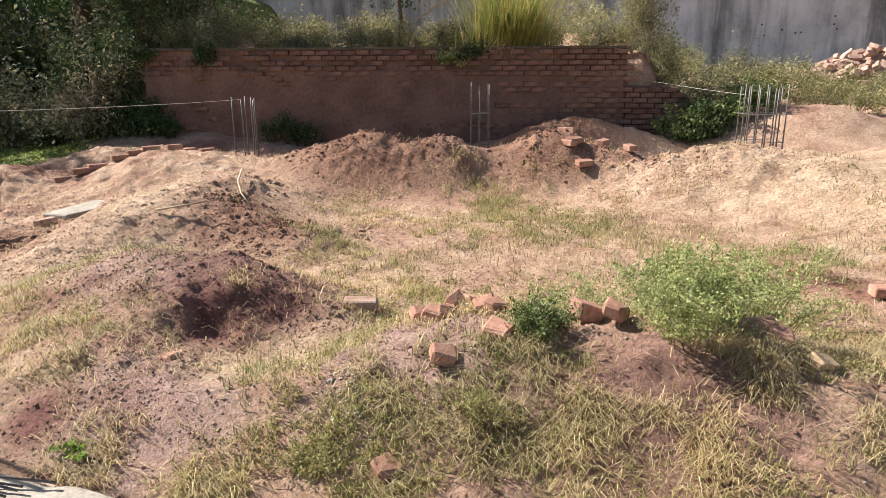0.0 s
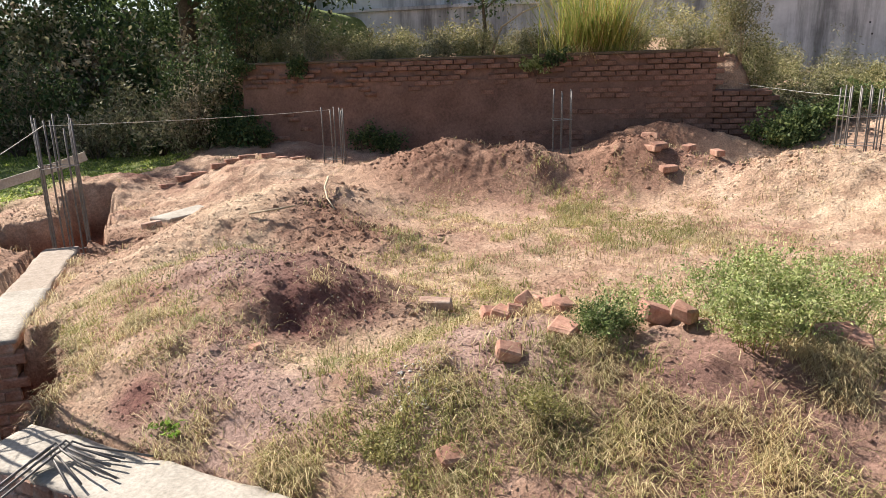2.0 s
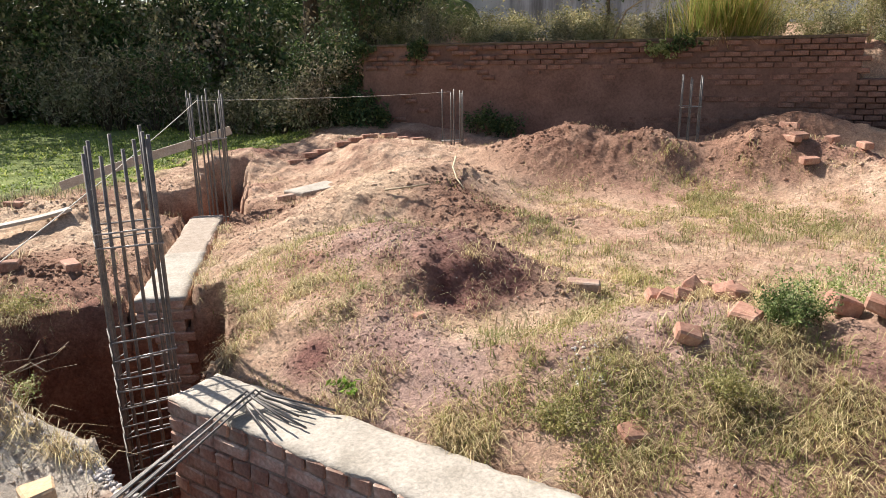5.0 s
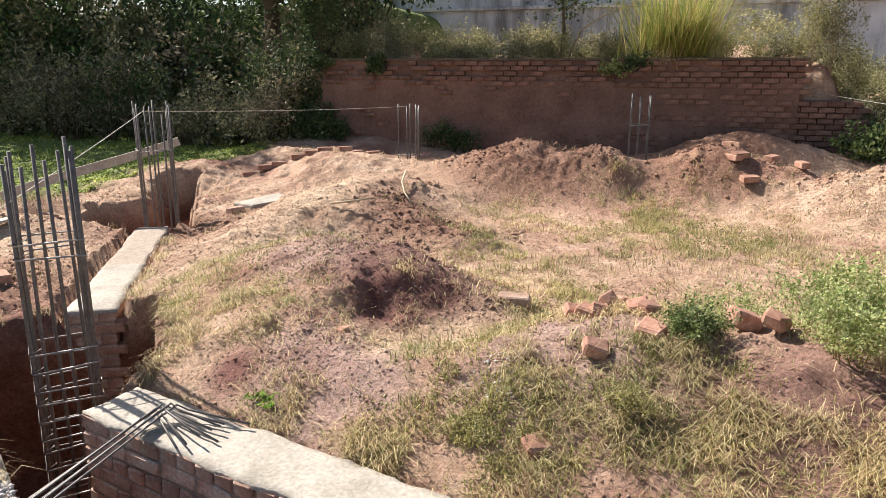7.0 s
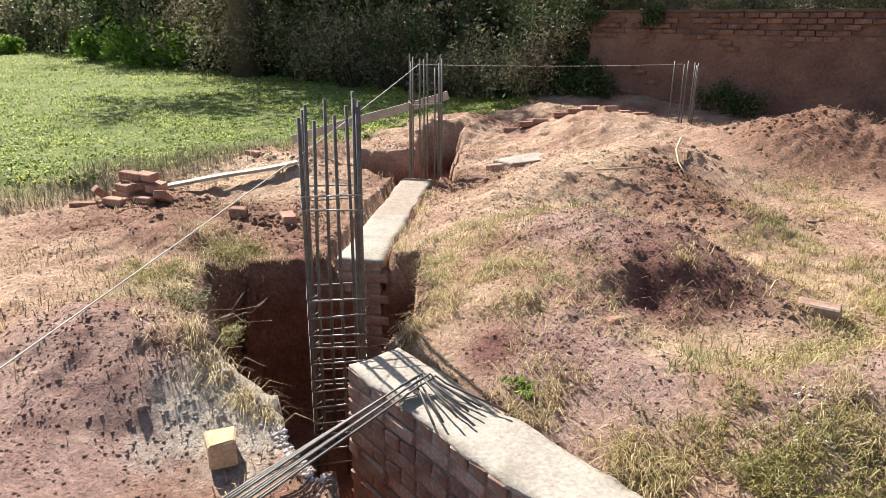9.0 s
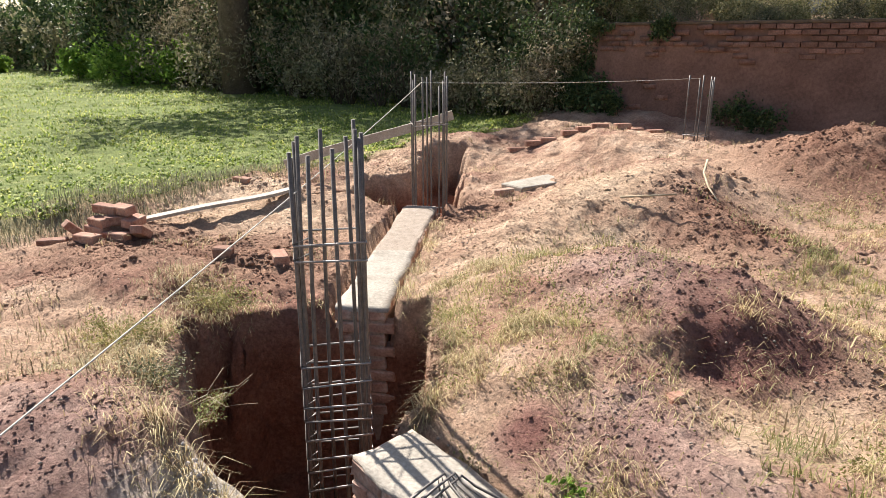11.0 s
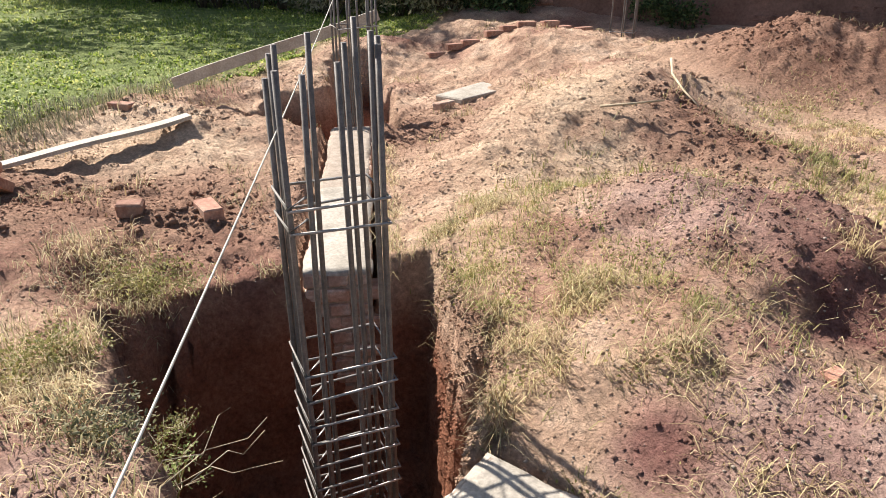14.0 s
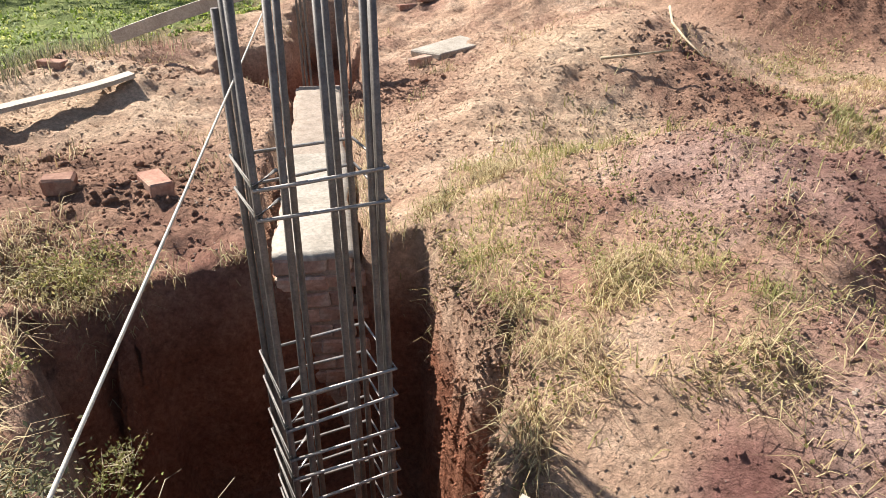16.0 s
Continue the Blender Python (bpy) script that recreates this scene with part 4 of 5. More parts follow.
# the leafy weed on the brick heap
def weed(label, x, y, rx, ry, h, stems, twigs, leaves, leaf, mat, seed, lean=0.0):
    """A wiry weed: thin stems that branch into twigs, small leaves strung along every twig."""
    global rng
    rng = np.random.default_rng(1500 + seed)
    th = new("weed_shrub")
    th.location = (x, y, gz(x, y) - 0.01)
    tagged(th, label, "shrub")
    C, TV, TF = [], [], []
    for k in range(stems):
        a, rad = rng.random() * 2 * math.pi, math.sqrt(rng.random())
        tip = np.array([rx * rad * math.cos(a) + lean, ry * rad * math.sin(a), h * (0.55 + 0.45 * rng.random()) * (1.05 - 0.55 * rad)])
        foot = np.array([tip[0] * 0.45, tip[1] * 0.45, -0.02])
        mid = foot * 0.45 + tip * 0.55 + np.array([0, 0, 0.06 * h])
        part("stem", tube_mesh("stem", [foot, mid, tip], [0.0035, 0.0026, 0.001], M_GREEN, 4), th)
        for j in range(twigs):
            t = 0.2 + 0.8 * rng.random()
            s0 = foot + (mid - foot) * min(1, 2 * t) if t < 0.5 else mid + (tip - mid) * (2 * t - 1)
            d = rng.normal(size=3) * np.array([1, 1, 0.6]) + np.array([0, 0, 0.55])
            d = d / np.linalg.norm(d) * (0.05 + 0.10 * rng.random()) * (0.6 + h)
            e = s0 + d
            w = np.cross(d, (0, 0, 1)) / np.linalg.norm(d) * 0.0014
            TV += [s0 - w, s0 + w, e]
            TF.append((len(TV) - 3, len(TV) - 2, len(TV) - 1))
            q = rng.random(leaves)[:, None] ** 0.7
            C.append(s0 + d * q + rng.normal(size=(leaves, 3)) * 0.012)
    C = np.concatenate(C)
    C[:, 2] = np.maximum(C[:, 2], 0.012)
    part("twig", raw_mesh("twig", np.array(TV), np.array(TF), M_TWIG), th)
    V, F = leaf_arrays(C, leaf, 0.5, 0.4)
    part("foliage", raw_mesh("foliage", V, F, mat), th)
    return th


weed("pale green wiry weed growing among broken bricks", 1.10, 3.32, 0.36, 0.30, 0.50, 22, 22, 20, 0.016, M_LEAF, 1)
weed("pale green wiry weed growing among broken bricks", 1.42, 3.72, 0.44, 0.34, 0.56, 22, 20, 18, 0.016, M_LEAF, 2)
weed("tall wispy pale green weed behind broken bricks", 1.00, 3.95, 0.42, 0.32, 0.48, 16, 14, 14, 0.015, M_LEAF, 3)
weed("low dark green weed beside broken bricks", 0.45, 3.38, 0.16, 0.15, 0.20, 16, 16, 16, 0.015, M_FRESH, 4)
weed("thin pale green weed beside broken bricks", 0.62, 3.75, 0.22, 0.2, 0.26, 12, 12, 12, 0.015, M_LEAF, 5)
weed("thin wispy green weed on the plain", 1.95, 4.7, 0.6, 0.5, 0.42, 20, 12, 12, 0.016, M_LEAF, 6)
weed("thin wispy green weed on the plain", 2.45, 5.9, 0.5, 0.5, 0.40, 18, 12, 12, 0.016, M_LEAF, 7)
weed("small pale green weed in dry grass", 0.19, 2.88, 0.15, 0.13, 0.14, 14, 13, 13, 0.012, M_GREEN, 8)
weed("small pale green weed in dry grass", -0.42, 2.72, 0.18, 0.13, 0.11, 12, 12, 12, 0.013, M_GREEN, 9)
weed("straggling flowering weed leaning over the pit", -3.30, 2.22, 0.22, 0.16, 0.24, 8, 7, 6, 0.014, M_LEAF, 10)
weed("straggling flowering weed leaning over the pit", -3.62, 2.42, 0.24, 0.2, 0.20, 12, 11, 10, 0.014, M_GREEN, 11)
weed("pale green weed on a clod of the pit bank", -3.95, 2.28, 0.34, 0.22, 0.14, 14, 12, 12, 0.014, M_GREEN, 12)
shrub("weed_shrub", "small broad-leaved weed on bare soil", "shrub", -1.56, 2.78, gz(-1.56, 2.78), 0.10, 0.08, 0.07, 90, 0.035, M_BRIGHT, 6, 6, M_GREEN, 0.5, 4, "", 0.003)
shrub("weed_shrub", "low green weeds hanging over the pit edge", "shrub", -3.35, 2.10, gz(-3.35, 2.10), 0.26, 0.16, 0.12, 900, 0.018, M_SCRUB, 14, 8, M_GREEN, 0.4, 6, "", 0.003)
shrub("weed_shrub", "low green weeds at the lip of the pit", "shrub", -4.28, 3.0, gz(-4.4, 3.05), 0.30, 0.22, 0.15, 1400, 0.018, M_GREEN, 14, 9, M_GREEN, 0.35, 6, "", 0.003)

# the overgrown bank: scrub, bushes and trees
br = random.Random(31)
for k in range(30):
    x = -7.3 - 0.62 * k + br.uniform(-0.3, 0.3)
    y = 12.7 + 0.055 * k + br.uniform(-0.9, 0.5)
    s = 1.0 + 0.035 * k
    shrub("bush", "dusty olive scrub bush at the foot of the bank", "bush", x, y, gz(x, y) - 0.05, 0.85 * s, 0.7 * s, (1.5 + br.uniform(-0.4, 0.7)) * s, 1900, 0.075 * s, (M_DRYTWIG, M_SCRUB, M_DARKLEAF, M_DRYTWIG, M_SCRUB)[k % 5], 9, 100 + k, None, (0.22, 0.45, 0.45, 0.2, 0.4)[k % 5], 6, "bank bushes", 0.02)
for k in range(34):
    x = -6.9 - 0.75 * k + br.uniform(-0.3, 0.3)
    y = 14.4 + 0.05 * k + br.uniform(-0.5, 0.6)
    s = 1.15 + 0.03 * k
    shrub("bush", "dark green bush high on the overgrown bank", "bush", x, y, gz(x, y) - 0.1, 1.1 * s, 0.9 * s, (2.2 + br.uniform(-0.4, 0.9)) * s, 1900, 0.10 * s, M_DARKLEAF if k % 2 else (M_DRYTWIG if k % 4 else M_SCRUB), 8, 200 + k, None, 0.5, 6, "bank bushes", 0.025)
for k in range(22):
    x, y = -8 - 1.9 * k, 17.2 + br.uniform(-0.6, 1.2)
    shrub("bush", "dark tall bush on top of the bank", "bush", x, y, gz(x, y) - 0.1, 1.8, 1.4, 3.6 + br.uniform(0, 1.6), 1700, 0.2, M_DARKLEAF, 7, 300 + k, None, 0.5, 6, "bank bushes", 0.03)
tree("dark leafy tree leaning out above the brick wall", -7.2, 13.5, gz(-7.2, 13.5), 4.2, 0.17, 2.1, 0.2, 13000, 0.10, M_DARKLEAF, 1, (0.9, -0.2))
tree("dark leafy tree on the bank", -9.3, 14.6, gz(-9.3, 14.6), 5.0, 0.2, 2.2, 0.3, 8000, 0.12, M_DARKLEAF, 2, (0.4, -0.3))
tree("old thick-trunked tree at the field's edge", -18.9, 13.0, gz(-18.9, 13.0), 7.5, 0.45, 4.2, 0.9, 14000, 0.19, M_DARKLEAF, 3, (-0.5, 0))
tree("dark tree behind the field", -23.0, 15.5, gz(-23, 15.5), 7.0, 0.4, 3.2, 0.8, 6000, 0.2, M_DARKLEAF, 4)
tree("dark tree behind the field", -32.0, 15.5, gz(-32, 15.5), 7.5, 0.45, 3.8, 0.8, 6000, 0.24, M_DARKLEAF, 5)
for k, (x, y, s) in enumerate(((-29.5, 12.6, 0.9), (-25.5, 12.9, 1.25), (-22.3, 13.0, 1.15), (-38.0, 12.3, 0.7))):
    shrub("bush", "bright green leafy shrub at the field's edge", "bush", x, y, gz(x, y), 1.1 * s, 0.9 * s, 1.5 * s, 2600, 0.16, M_BRIGHT, 9, 400 + k, None, 0.5, 6, "", 0.02)

for k, (x, y, h) in enumerate(((-7.05, 12.35, 2.3), (-6.95, 12.75, 2.5), (-7.35, 12.0, 1.9), (-6.75, 12.05, 0.9), (-7.7, 12.3, 2.2))):
    shrub("bush", "dark leafy bush crowding the end of the old wall", "bush", x, y, gz(x, y) - 0.05, 0.55, 0.45, h, 3600, 0.065, (M_DARKLEAF, M_DARKLEAF, M_SCRUB)[k % 3], 10, 430 + k, None, 0.5, 7, "bank bushes", 0.018)
for k, (x, h) in enumerate(((2.05, 0.75), (2.35, 0.7), (2.65, 0.65))):
    shrub("scrub", "olive scrub growing behind the broken end of the wall", "scrub", x, 12.72, gz(x, 12.72), 0.34, 0.3, h + 0.75, 2600, 0.045, (M_SCRUBLIT, M_SCRUB)[k % 2], 11, 460 + k, M_TWIG, 0.35, 7, "terrace scrub", 0.006)
# terrace above the old wall
for k in range(26):
    x = -6.7 + 0.36 * k + br.uniform(-0.15, 0.15)
    y = 13.0 + br.uniform(-0.15, 1.3)
    shrub("scrub", "straw-coloured and green scrub above the old wall", "scrub", x, y, gz(x, y), 0.42, 0.4, 0.70 + br.uniform(-0.2, 0.4), 2600, 0.045, (M_SCRUBLIT, M_SCRUBLIT, M_SCRUBLIT, M_SCRUB)[k % 4], 10, 500 + k, M_TWIG, 0.3, 6, "terrace scrub", 0.006)
for k in range(30):
    x = 2.3 + br.uniform(0, 6.0)
    y = 12.9 + br.uniform(0, 4.2)
    shrub("scrub", "straw-coloured scrub on the slope beside the wall", "scrub", x, y, gz(x, y), 0.55, 0.5, 0.75 + br.uniform(-0.2, 0.35), 2600, 0.05, (M_SCRUBLIT, M_SCRUBLIT, M_SCRUB)[k % 3], 10, 600 + k, M_TWIG, 0.3, 6, "terrace scrub", 0.006)
for k in range(26):
    x = -7 + 0.85 * k + br.uniform(-0.3, 0.3)
    y = 17.5 + br.uniform(-1.5, 4.5)
    shrub("scrub", "hazy green scrub before the concrete wall", "scrub", x, y, gz(x, y), 0.9, 0.8, 0.8 + br.uniform(-0.3, 0.4), 1500, 0.08, (M_SCRUBLIT, M_SCRUBLIT, M_SCRUB)[k % 3], 9, 700 + k, M_TWIG, 0.35, 6, "terrace scrub", 0.01)
for k, (x, y, h) in enumerate(((2.75, 11.75, 0.5), (3.15, 11.9, 0.62), (3.6, 12.0, 0.55), (2.95, 11.5, 0.35), (4.0, 12.3, 0.6))):
    shrub("bush", "fresh green leafy bush at the end of the wall", "bush", x, y, gz(x, y), 0.42, 0.36, h, 1900, 0.055, M_DARKLEAF if k % 2 else M_FRESH, 10, 800 + k, None, 0.55, 6, "", 0.008)
for k, (x, z, mt) in enumerate(((-5.45, 1.80, M_DARKLEAF), (-5.2, 1.9, M_DARKLEAF), (-0.95, 1.78, M_LEAF), (-0.65, 1.9, M_DARKLEAF), (-6.5, 1.85, M_DARKLEAF))):
    shrub("creeper", "dark leafy creeper hanging from the wall top", "creeper", x, 12.22, z, 0.26, 0.10, 0.36, 700, 0.05, mt, 7, 850 + k, None, 0.6, 6, "", 0.006)
for k, x in enumerate((-6.3, -6.0, -4.15, -3.9, -3.55)):
    shrub("bush", "dark leafy weeds at the foot of the old wall", "bush", x, 12.05, gz(x, 12.05), 0.22, 0.16, 0.55, 700, 0.05, M_DARKLEAF, 7, 870 + k, None, 0.55, 6, "", 0.006)

for k in range(16):
    x, y = -26 - 2.3 * k, 15.0 + br.uniform(-0.8, 1.2)
    shrub("bush", "dark tall scrub behind the far end of the field", "bush", x, y, gz(x, y) - 0.1, 2.0, 1.5, 3.6 + br.uniform(0, 1.8), 1500, 0.24, (M_DARKLEAF, M_SCRUB, M_DARKLEAF)[k % 3], 7, 330 + k, None, 0.5, 6, "bank bushes", 0.03)

# small bare-limbed tree on the terrace
tree("small thin-stemmed tree with sparse leaves on the terrace", -2.1, 13.3, gz(-2.1, 13.3), 1.9, 0.035, 0.85, 0.0, 1100, 0.075, M_DARKLEAF, 8, (0.1, 0))
stick("pale bare branch slanting out of the small tree", [(-2.0, 13.2, gz(-2, 13.2)), (-1.7, 13.15, 2.62), (-1.3, 13.1, 2.86), (-0.95, 13.1, 2.98)], 0.022)

# tall reed clump on the wall
rng = np.random.default_rng(77)
reed = new("reed_clump")
reed.location = (-0.05, 12.75, gz(-0.05, 12.75))
tagged(reed, "tall arching clump of green and rusty reed grass", "reed grass")
n = 1700
P = np.stack([rng.normal(size=n) * 0.28, rng.normal(size=n) * 0.12, np.zeros(n)], 1)
V, F = blade_arrays(P, 1.45, 0.011, 0.85, 0.8)
part("blade_tuft", raw_mesh("blade_tuft", V, F, M_REED), reed)
P = np.stack([rng.normal(size=160) * 0.14, -0.25 + rng.normal(size=160) * 0.06, np.zeros(160)], 1)
V, F = blade_arrays(P, 0.45, 0.010, 1.3, 1.6)
part("straw_tuft", raw_mesh("straw_tuft", V, F, M_DRY), reed, "dry straw hanging over the wall edge")

# ---- grass, clods and pebbles ----
rng = np.random.default_rng(99)


def scatter(n, x0, x1, y0, y1, keep):
    x, y = x0 + (x1 - x0) * rng.random(n), y0 + (y1 - y0) * rng.random(n)
    k = rng.random(n) < keep(x, y)
    x, y = x[k], y[k]
    return x, y


def clear(x, y):
    """0 over pits and walls, 1 on open ground."""
    d = np.full(x.shape, -9.0)
    for poly in (PIT, TRENCH, GAP, PIT2, CUT2, quad_along(W1_END, W1_DIR, W1_N, 0, W1_LEN, -0.19, 0.185), quad_along(W2_END, W2_DIR, W2_N, 0, W2_LEN, -0.19, 0.19)):
        d = np.maximum(d, inside(x, y, poly))
    return (d < -0.005) * 1.0


def bare(x, y):
    b = smooth(0.25, 0.55, vnoise(x, y, 0.9, 40) * 0.7 + 0.25 * vnoise(x, y, 3, 41))
    for cx, cy, rx, ry in ((-1.35, 3.1, 0.5, 0.3), (-1.35, 3.7, 0.3, 0.4), (-0.95, 4.15, 0.35, 0.3), (-1.95, 4.2, 0.65, 0.42), (-1.4, 4.45, 0.75, 0.4), (-2.7, 5.2, 0.75, 0.6), (-1.45, 3.95, 0.35, 0.25), (-1.15, 4.2, 0.25, 0.2), (-0.05, 3.2, 0.3, 0.16), (-1.9, 2.98, 0.2, 0.2), (-2.15, 3.3, 0.28, 0.16), (-1.65, 3.45, 0.2, 0.25), (-0.1, 3.35, 0.35, 0.25), (-2.5, 6.0, 0.9, 0.8), (-2.0, 7.0, 0.8, 0.5),
                           (-1.6, 9.7, 1.6, 0.75), (0.6, 10, 1.2, 0.7), (2.4, 9.6, 1.2, 0.9), (3.6, 8.6, 1.4, 2.2), (3.4, 5.8, 0.9, 1.2), (-5.6, 4.4, 2.0, 1.6), (-6.4, 7.2, 2.0, 2.0), (-2.2, 1.5, 0.8, 0.5), (-4.6, 10, 1.6, 0.8), (2.4, 2.9, 0.5, 0.3)):
        b = np.maximum(b, np.minimum(0.96, 1.25 * spot(x, y, cx, cy, rx * 1.1, ry * 1.1) * (1 + 0.5 * vnoise(x, y, 3.5, 42))))
    return np.clip(b, 0, 1)


def clumps(x, y, seed, lo=-0.15, hi=0.35):
    return smooth(lo, hi, vnoise(x, y, 6.5, seed, 3))


def ground_leaves(label, x, y, size, mat, up=0.03):
    """Small round-leaved herbs spread flat over the soil."""
    z = ground(x, y) + up * rng.random(len(x)) ** 1.5
    V, F = leaf_arrays(np.stack([x, y, z], 1), size, 0.6, 0.1)
    return tagged(part("ground_herbs", raw_mesh("ground_herbs", V, F, mat), None), label, "weeds", kind="stuff")


def make_grass(name, label, x, y, height, width, lean, droop, mat):
    z = ground(x, y)
    V, F = blade_arrays(np.stack([x, y, z], 1), height, width, lean, droop)
    ob = part(name, raw_mesh(name, V, F, mat), None)
    return tagged(ob, label, "grass", kind="stuff")


yard = lambda x, y: smooth(-3.55, -3.1, x + 0.6 * (y < 3.0) + 0.4 * np.minimum(0, 5 - y)) * smooth(11.2, 9.0, y)
# short trodden straw on the plain
x, y = scatter(150000, -3.5, 4.2, 4.2, 9.6, lambda x, y: clear(x, y) * (1 - bare(x, y)) * (0.1 + 0.9 * smooth(-0.35, 0.35, vnoise(x, y, 1.6, 50))) * (0.15 + 0.85 * clumps(x, y, 80)) * yard(x, y))
make_grass("dry_grass", "short trodden straw-coloured grass on the plain", x, y, 0.045, 0.006, 1.5, 0.8, M_DRY)
# longer dry grass on the near heaps
x, y = scatter(280000, -3.3, 3.2, 2.25, 4.4, lambda x, y: clear(x, y) * (1 - bare(x, y)) * (0.05 + 0.95 * smooth(-0.3, 0.35, vnoise(x, y, 2.2, 51))) * (0.08 + 0.92 * clumps(x, y, 81)))
make_grass("dry_grass", "tangled dry grass over the near heaps", x, y, 0.058, 0.0035, 1.7, 1.2, M_DRY)
x, y = scatter(85000, -3.4, 3.0, 2.2, 4.6, lambda x, y: clear(x, y) * np.clip(smooth(0.05, 0.45, vnoise(x, y, 1.5, 52)) * (1 - bare(x, y)) + 0.9 * spot(x, y, -2.75, 3.75, 0.35, 0.55) + 0.9 * spot(x, y, -1.95, 3.6, 0.4, 0.2) + 0.7 * spot(x, y, 0.3, 2.7, 0.5, 0.3) + 0.6 * spot(x, y, 1.3, 2.6, 0.8, 0.3), 0, 1) * (0.05 + 0.95 * clumps(x, y, 82)))
make_grass("green_grass", "patches of yellow-green grass on the near heaps", x, y, 0.05, 0.0035, 1.3, 0.9, M_GREEN)
x, y = scatter(120000, -3.2, 4, 4.5, 9.6, lambda x, y: clear(x, y) * smooth(-0.15, 0.45, vnoise(x, y, 0.8, 53)) * (1 - bare(x, y)) * yard(x, y) * clumps(x, y, 83))
make_grass("green_grass", "thin yellow-green grass on the plain", x, y, 0.07, 0.006, 0.9, 0.5, M_GREEN)
x, y = scatter(38000, -1.0, 3.2, 2.2, 3.4, lambda x, y: clear(x, y) * smooth(-0.1, 0.4, vnoise(x, y, 1.8, 57)) * clumps(x, y, 85) * (1 - 0.6 * bare(x, y)))
make_grass("green_grass", "short yellow-green undergrowth on the near heap", x, y, 0.045, 0.005, 1.0, 0.6, M_GREEN)
# creeping herbs between the grass
x, y = scatter(150000, -3.3, 3.2, 2.25, 4.6, lambda x, y: clear(x, y) * (1 - bare(x, y)) * smooth(-0.1, 0.4, vnoise(x, y, 1.7, 58)) * clumps(x, y, 86))
ground_leaves("creeping yellow-green herbs between dry grass", x, y, 0.014, M_GREEN, 0.05)
x, y = scatter(60000, -3.0, 4.0, 4.6, 9.4, lambda x, y: clear(x, y) * (1 - bare(x, y)) * smooth(0.0, 0.5, vnoise(x, y, 1.1, 59)) * yard(x, y) * clumps(x, y, 87))
ground_leaves("creeping yellow-green herbs on the plain", x, y, 0.022, M_GREEN, 0.05)
# tufts on the spoil heaps and round the pit
x, y = scatter(60000, -7.5, 4.5, 1.2, 10.5, lambda x, y: clear(x, y) * smooth(0.35, 0.6, vnoise(x, y, 1.9, 54)) * 0.7)
make_grass("dry_grass", "scattered dry tufts on the spoil heaps", x, y, 0.07, 0.006, 1.0, 0.7, M_DRY)
x, y = scatter(26000, -4.8, -2.5, 1.4, 3.3, lambda x, y: clear(x, y) * np.clip(spot(x, y, -3.8, 2.2, 0.6, 0.25) + spot(x, y, -4.4, 2.95, 0.4, 0.2) + 0.3 * spot(x, y, -2.9, 1.85, 0.4, 0.15), 0, 1))
make_grass("dry_grass", "dry and yellow-green grass along the lip of the pit", x, y, 0.06, 0.004, 1.4, 1.0, M_DRY)
# straw hanging over the dug edges
x, y = scatter(110000, -4.6, -2.2, 1.8, 6.2, lambda x, y: clear(x, y) * clumps(x, y, 84) * ((inside(x, y, PIT) > -0.10) | (inside(x, y, GAP) > -0.12)) * (0.3 + 0.7 * (x > -3.1)))
make_grass("dry_grass", "dry straw hanging over the pit edge", x, y, 0.075, 0.0035, 1.4, 1.7, M_DRY)
# the field
fx = -7.4 - 40 * rng.random(90000) ** 2.0
fy = 1.0 + (14.5 - 1.0) * rng.random(90000)
k = ((fx + 0.35 * vnoise(fx, fy, 0.8, 8) - 0.25 * (fy - 4)) < -7.35) & (rng.random(90000) < 0.15 + 0.85 * smooth(-0.3, 0.4, vnoise(fx, fy, 1.4, 90)))
fx, fy = fx[k], fy[k]
near = np.clip((-fx - 7) / 12, 0, 3)
make_grass("field_grass", "bright green grass of the sunny field", fx, fy, (0.035 + 0.03 * near) * (0.6 + 0.8 * rng.random(len(fx))), 0.012 + 0.012 * near.mean(), 1.5, 0.8, M_LAWN)
x, y = scatter(9000, -8.3, -6.8, 2.0, 6.5, lambda x, y: spot(x + 0.0 * y, y, -7.35, 4.2, 0.35, 2.2))
make_grass("dry_grass", "dusty tall grass on the field's bank", x, y, 0.13, 0.006, 0.7, 0.6, M_SCRUB)


def lumps(name, label, x, y, size, mat, sink=0.3):
    n = len(x)
    o = np.array([(1, 0, 0), (-1, 0, 0), (0, 1, 0), (0, -1, 0), (0, 0, 1), (0, 0, -1)], float)
    f = np.array([(0, 2, 4), (2, 1, 4), (1, 3, 4), (3, 0, 4), (2, 0, 5), (1, 2, 5), (3, 1, 5), (0, 3, 5)])
    s = (size * (0.4 + 1.1 * rng.random(n) ** 2))[:, None, None]
    V = o[None] * (0.6 + 0.8 * rng.random((n, 6, 3))) * s
    a = rng.random(n) * 6.28
    c, t = np.cos(a)[:, None], np.sin(a)[:, None]
    V = np.stack([V[..., 0] * c - V[..., 1] * t, V[..., 0] * t + V[..., 1] * c, V[..., 2] * 0.8], 2)
    V = V + np.stack([x, y, ground(x, y) + s[:, 0, 0] * sink], 1)[:, None]
    F = (f[None] + 6 * np.arange(n)[:, None, None]).reshape(-1, 3)
    ob = part(name, raw_mesh(name, V.reshape(-1, 3), F, mat, False), None)
    return tagged(ob, label, "soil", kind="stuff")


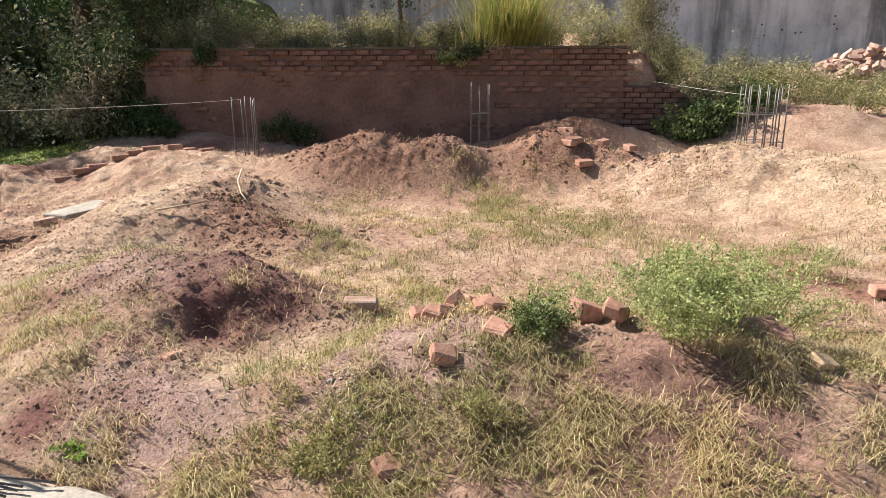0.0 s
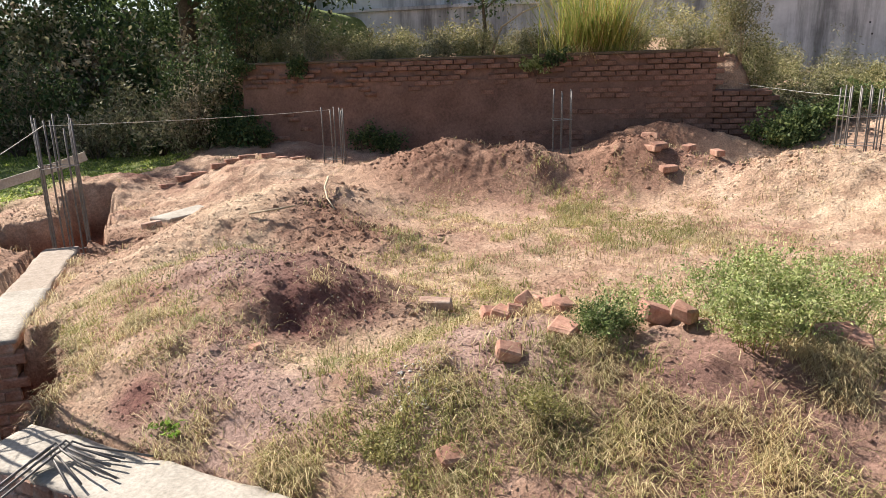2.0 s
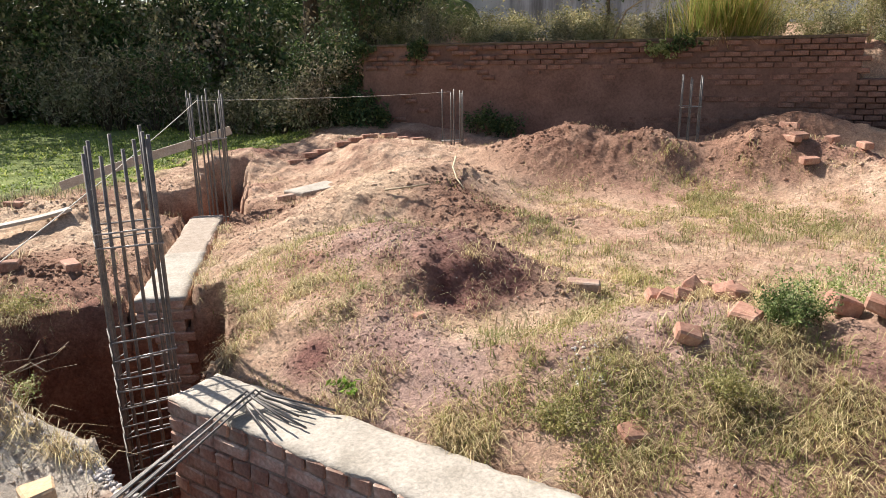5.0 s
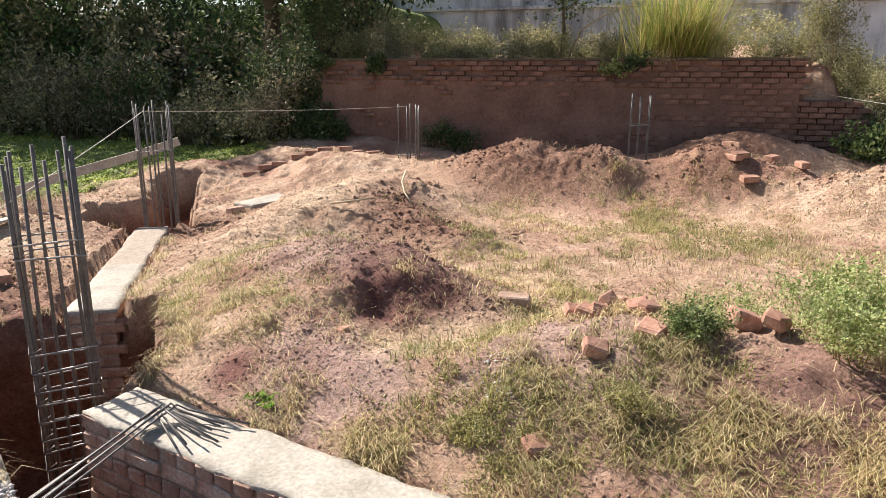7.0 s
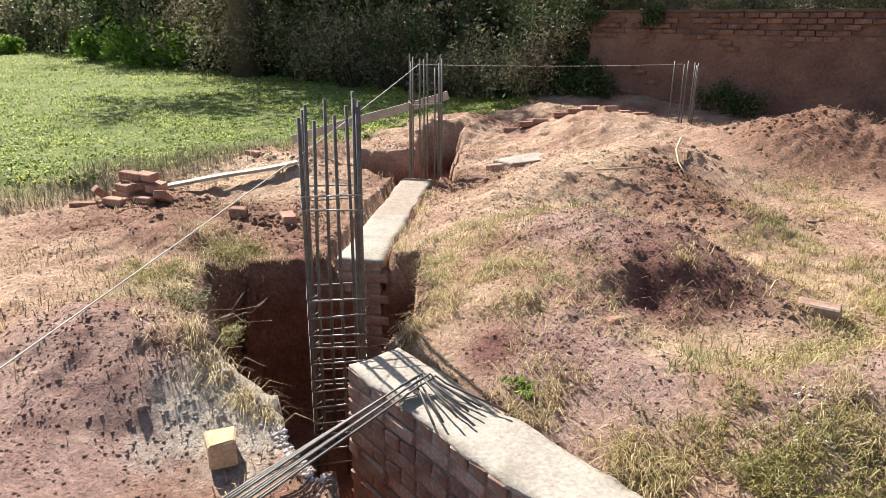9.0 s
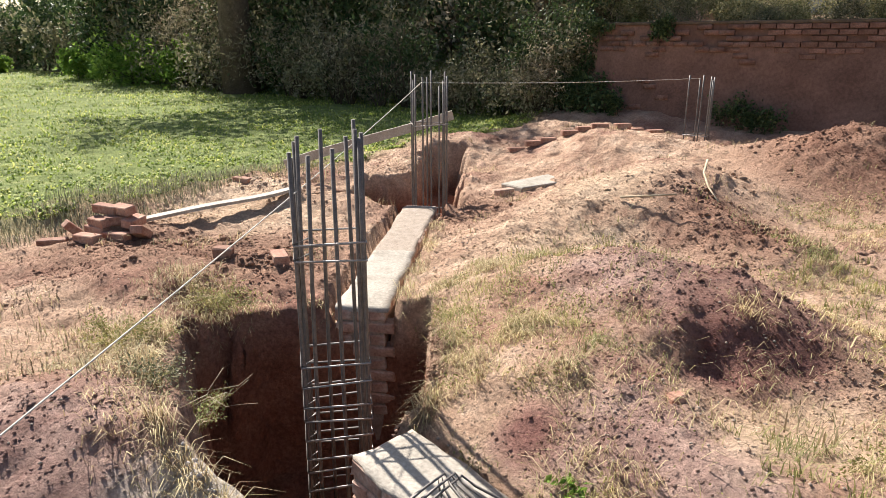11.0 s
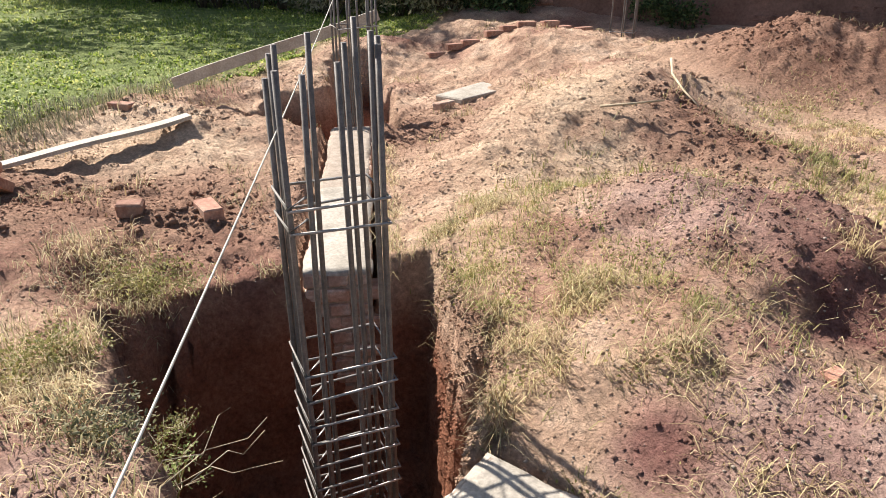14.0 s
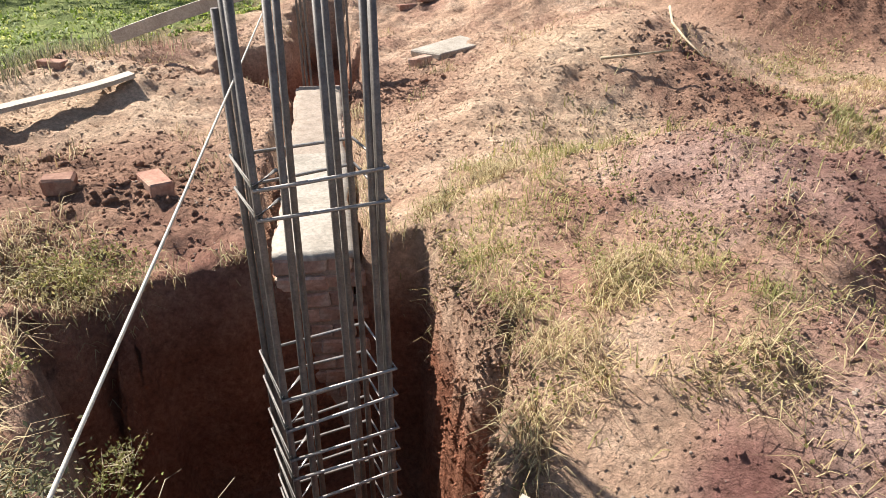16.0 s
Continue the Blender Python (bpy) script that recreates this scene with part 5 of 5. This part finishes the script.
x, y = scatter(230000, -7.2, 4.2, 1.0, 10.8, lambda x, y: clear(x, y) * (0.12 + 0.88 * bare(x, y)) * (0.3 + 0.7 * smooth(-0.2, 0.4, vnoise(x, y, 1.3, 60))))
lumps("soil_clods", "crumbled red soil clods on the spoil heaps", x, y, 0.009, M_SOIL, -0.1)
x, y = scatter(100000, -7.2, 4.2, 1.0, 11.6, lambda x, y: clear(x, y) * cloddy(x, y) ** 1.5)
lumps("soil_clods", "spade-thrown lumps of subsoil on the spoil heaps", x, y, 0.022, M_SOIL, 0.0)
x, y = scatter(11000, -7.2, 4.2, 1.0, 11.6, lambda x, y: clear(x, y) * cloddy(x, y) ** 2)
lumps("soil_clods", "large broken lumps of subsoil on the spoil heaps", x, y, 0.036, M_SOIL, 0.0)
x, y = scatter(6000, -5, 3, 1.3, 5, lambda x, y: clear(x, y) * (0.2 + 0.8 * bare(x, y)))
lumps("pebbles", "small pale pebbles and brick crumbs on soil", x, y, 0.007, M_MORTAR)
x, y = scatter(1800, -0.6, 0.0, 2.7, 3.4, lambda x, y: spot(x, y, -0.30, 3.02, 0.12, 0.12))
lumps("sand_spill", "spilled white sand on the grassy heap", x, y, 0.008, M_SAND)

# spilled mortar along the trench lip
t = rng.random(1500)
x = -2.75 + 1.5 * t + 0.05 * rng.normal(size=1500)
y = 2.0 - 0.16 * t - 0.10 * rng.random(1500) ** 2 + 0.03 * vnoise(x, x * 0, 4, 95)
k = clear(x, y) > 0
lumps("mortar_spill", "crusted grey mortar spilled along the trench lip", x[k], y[k], 0.013, M_SAND, 0.0)
x, y = scatter(3500, -4.2, -1.6, 0.9, 2.0, lambda x, y: clear(x, y) * smooth(-0.3, 0.5, vnoise(x, y, 2, 96)))
lumps("rubble", "pale brick crumbs and gravel on trodden soil", x, y, 0.009, M_SOIL, 0.0)
# dry bare twigs reaching over the pit
for k in range(4):
    a = Vector((-3.02 + 0.03 * k, 2.0 + 0.02 * k, gz(-3.05, 1.9)))
    e = a + Vector((0.05 + 0.16 * rng.random(), 0.16 + 0.12 * rng.random(), -0.03 + 0.2 * rng.random()))
    bend = [a.lerp(e, t) + Vector((0.03 * rng.normal(), 0.03 * rng.normal(), 0.025 * rng.normal())) for t in (0.25, 0.5, 0.75)]
    stick("thin crooked dry twig reaching over the pit", [a, *bend, e], 0.0016)

# crumbling face of the dug pit
x, y = scatter(40000, -3.15, -2.25, 2.7, 4.0, lambda x, y: ((inside(x, y, PIT) > -0.08) & (inside(x, y, PIT) < 0.30)) * 0.5)
lumps("crumbled_soil", "crumbling tan and red soil down the pit face", x, y, 0.009, M_SOIL, 0.0)
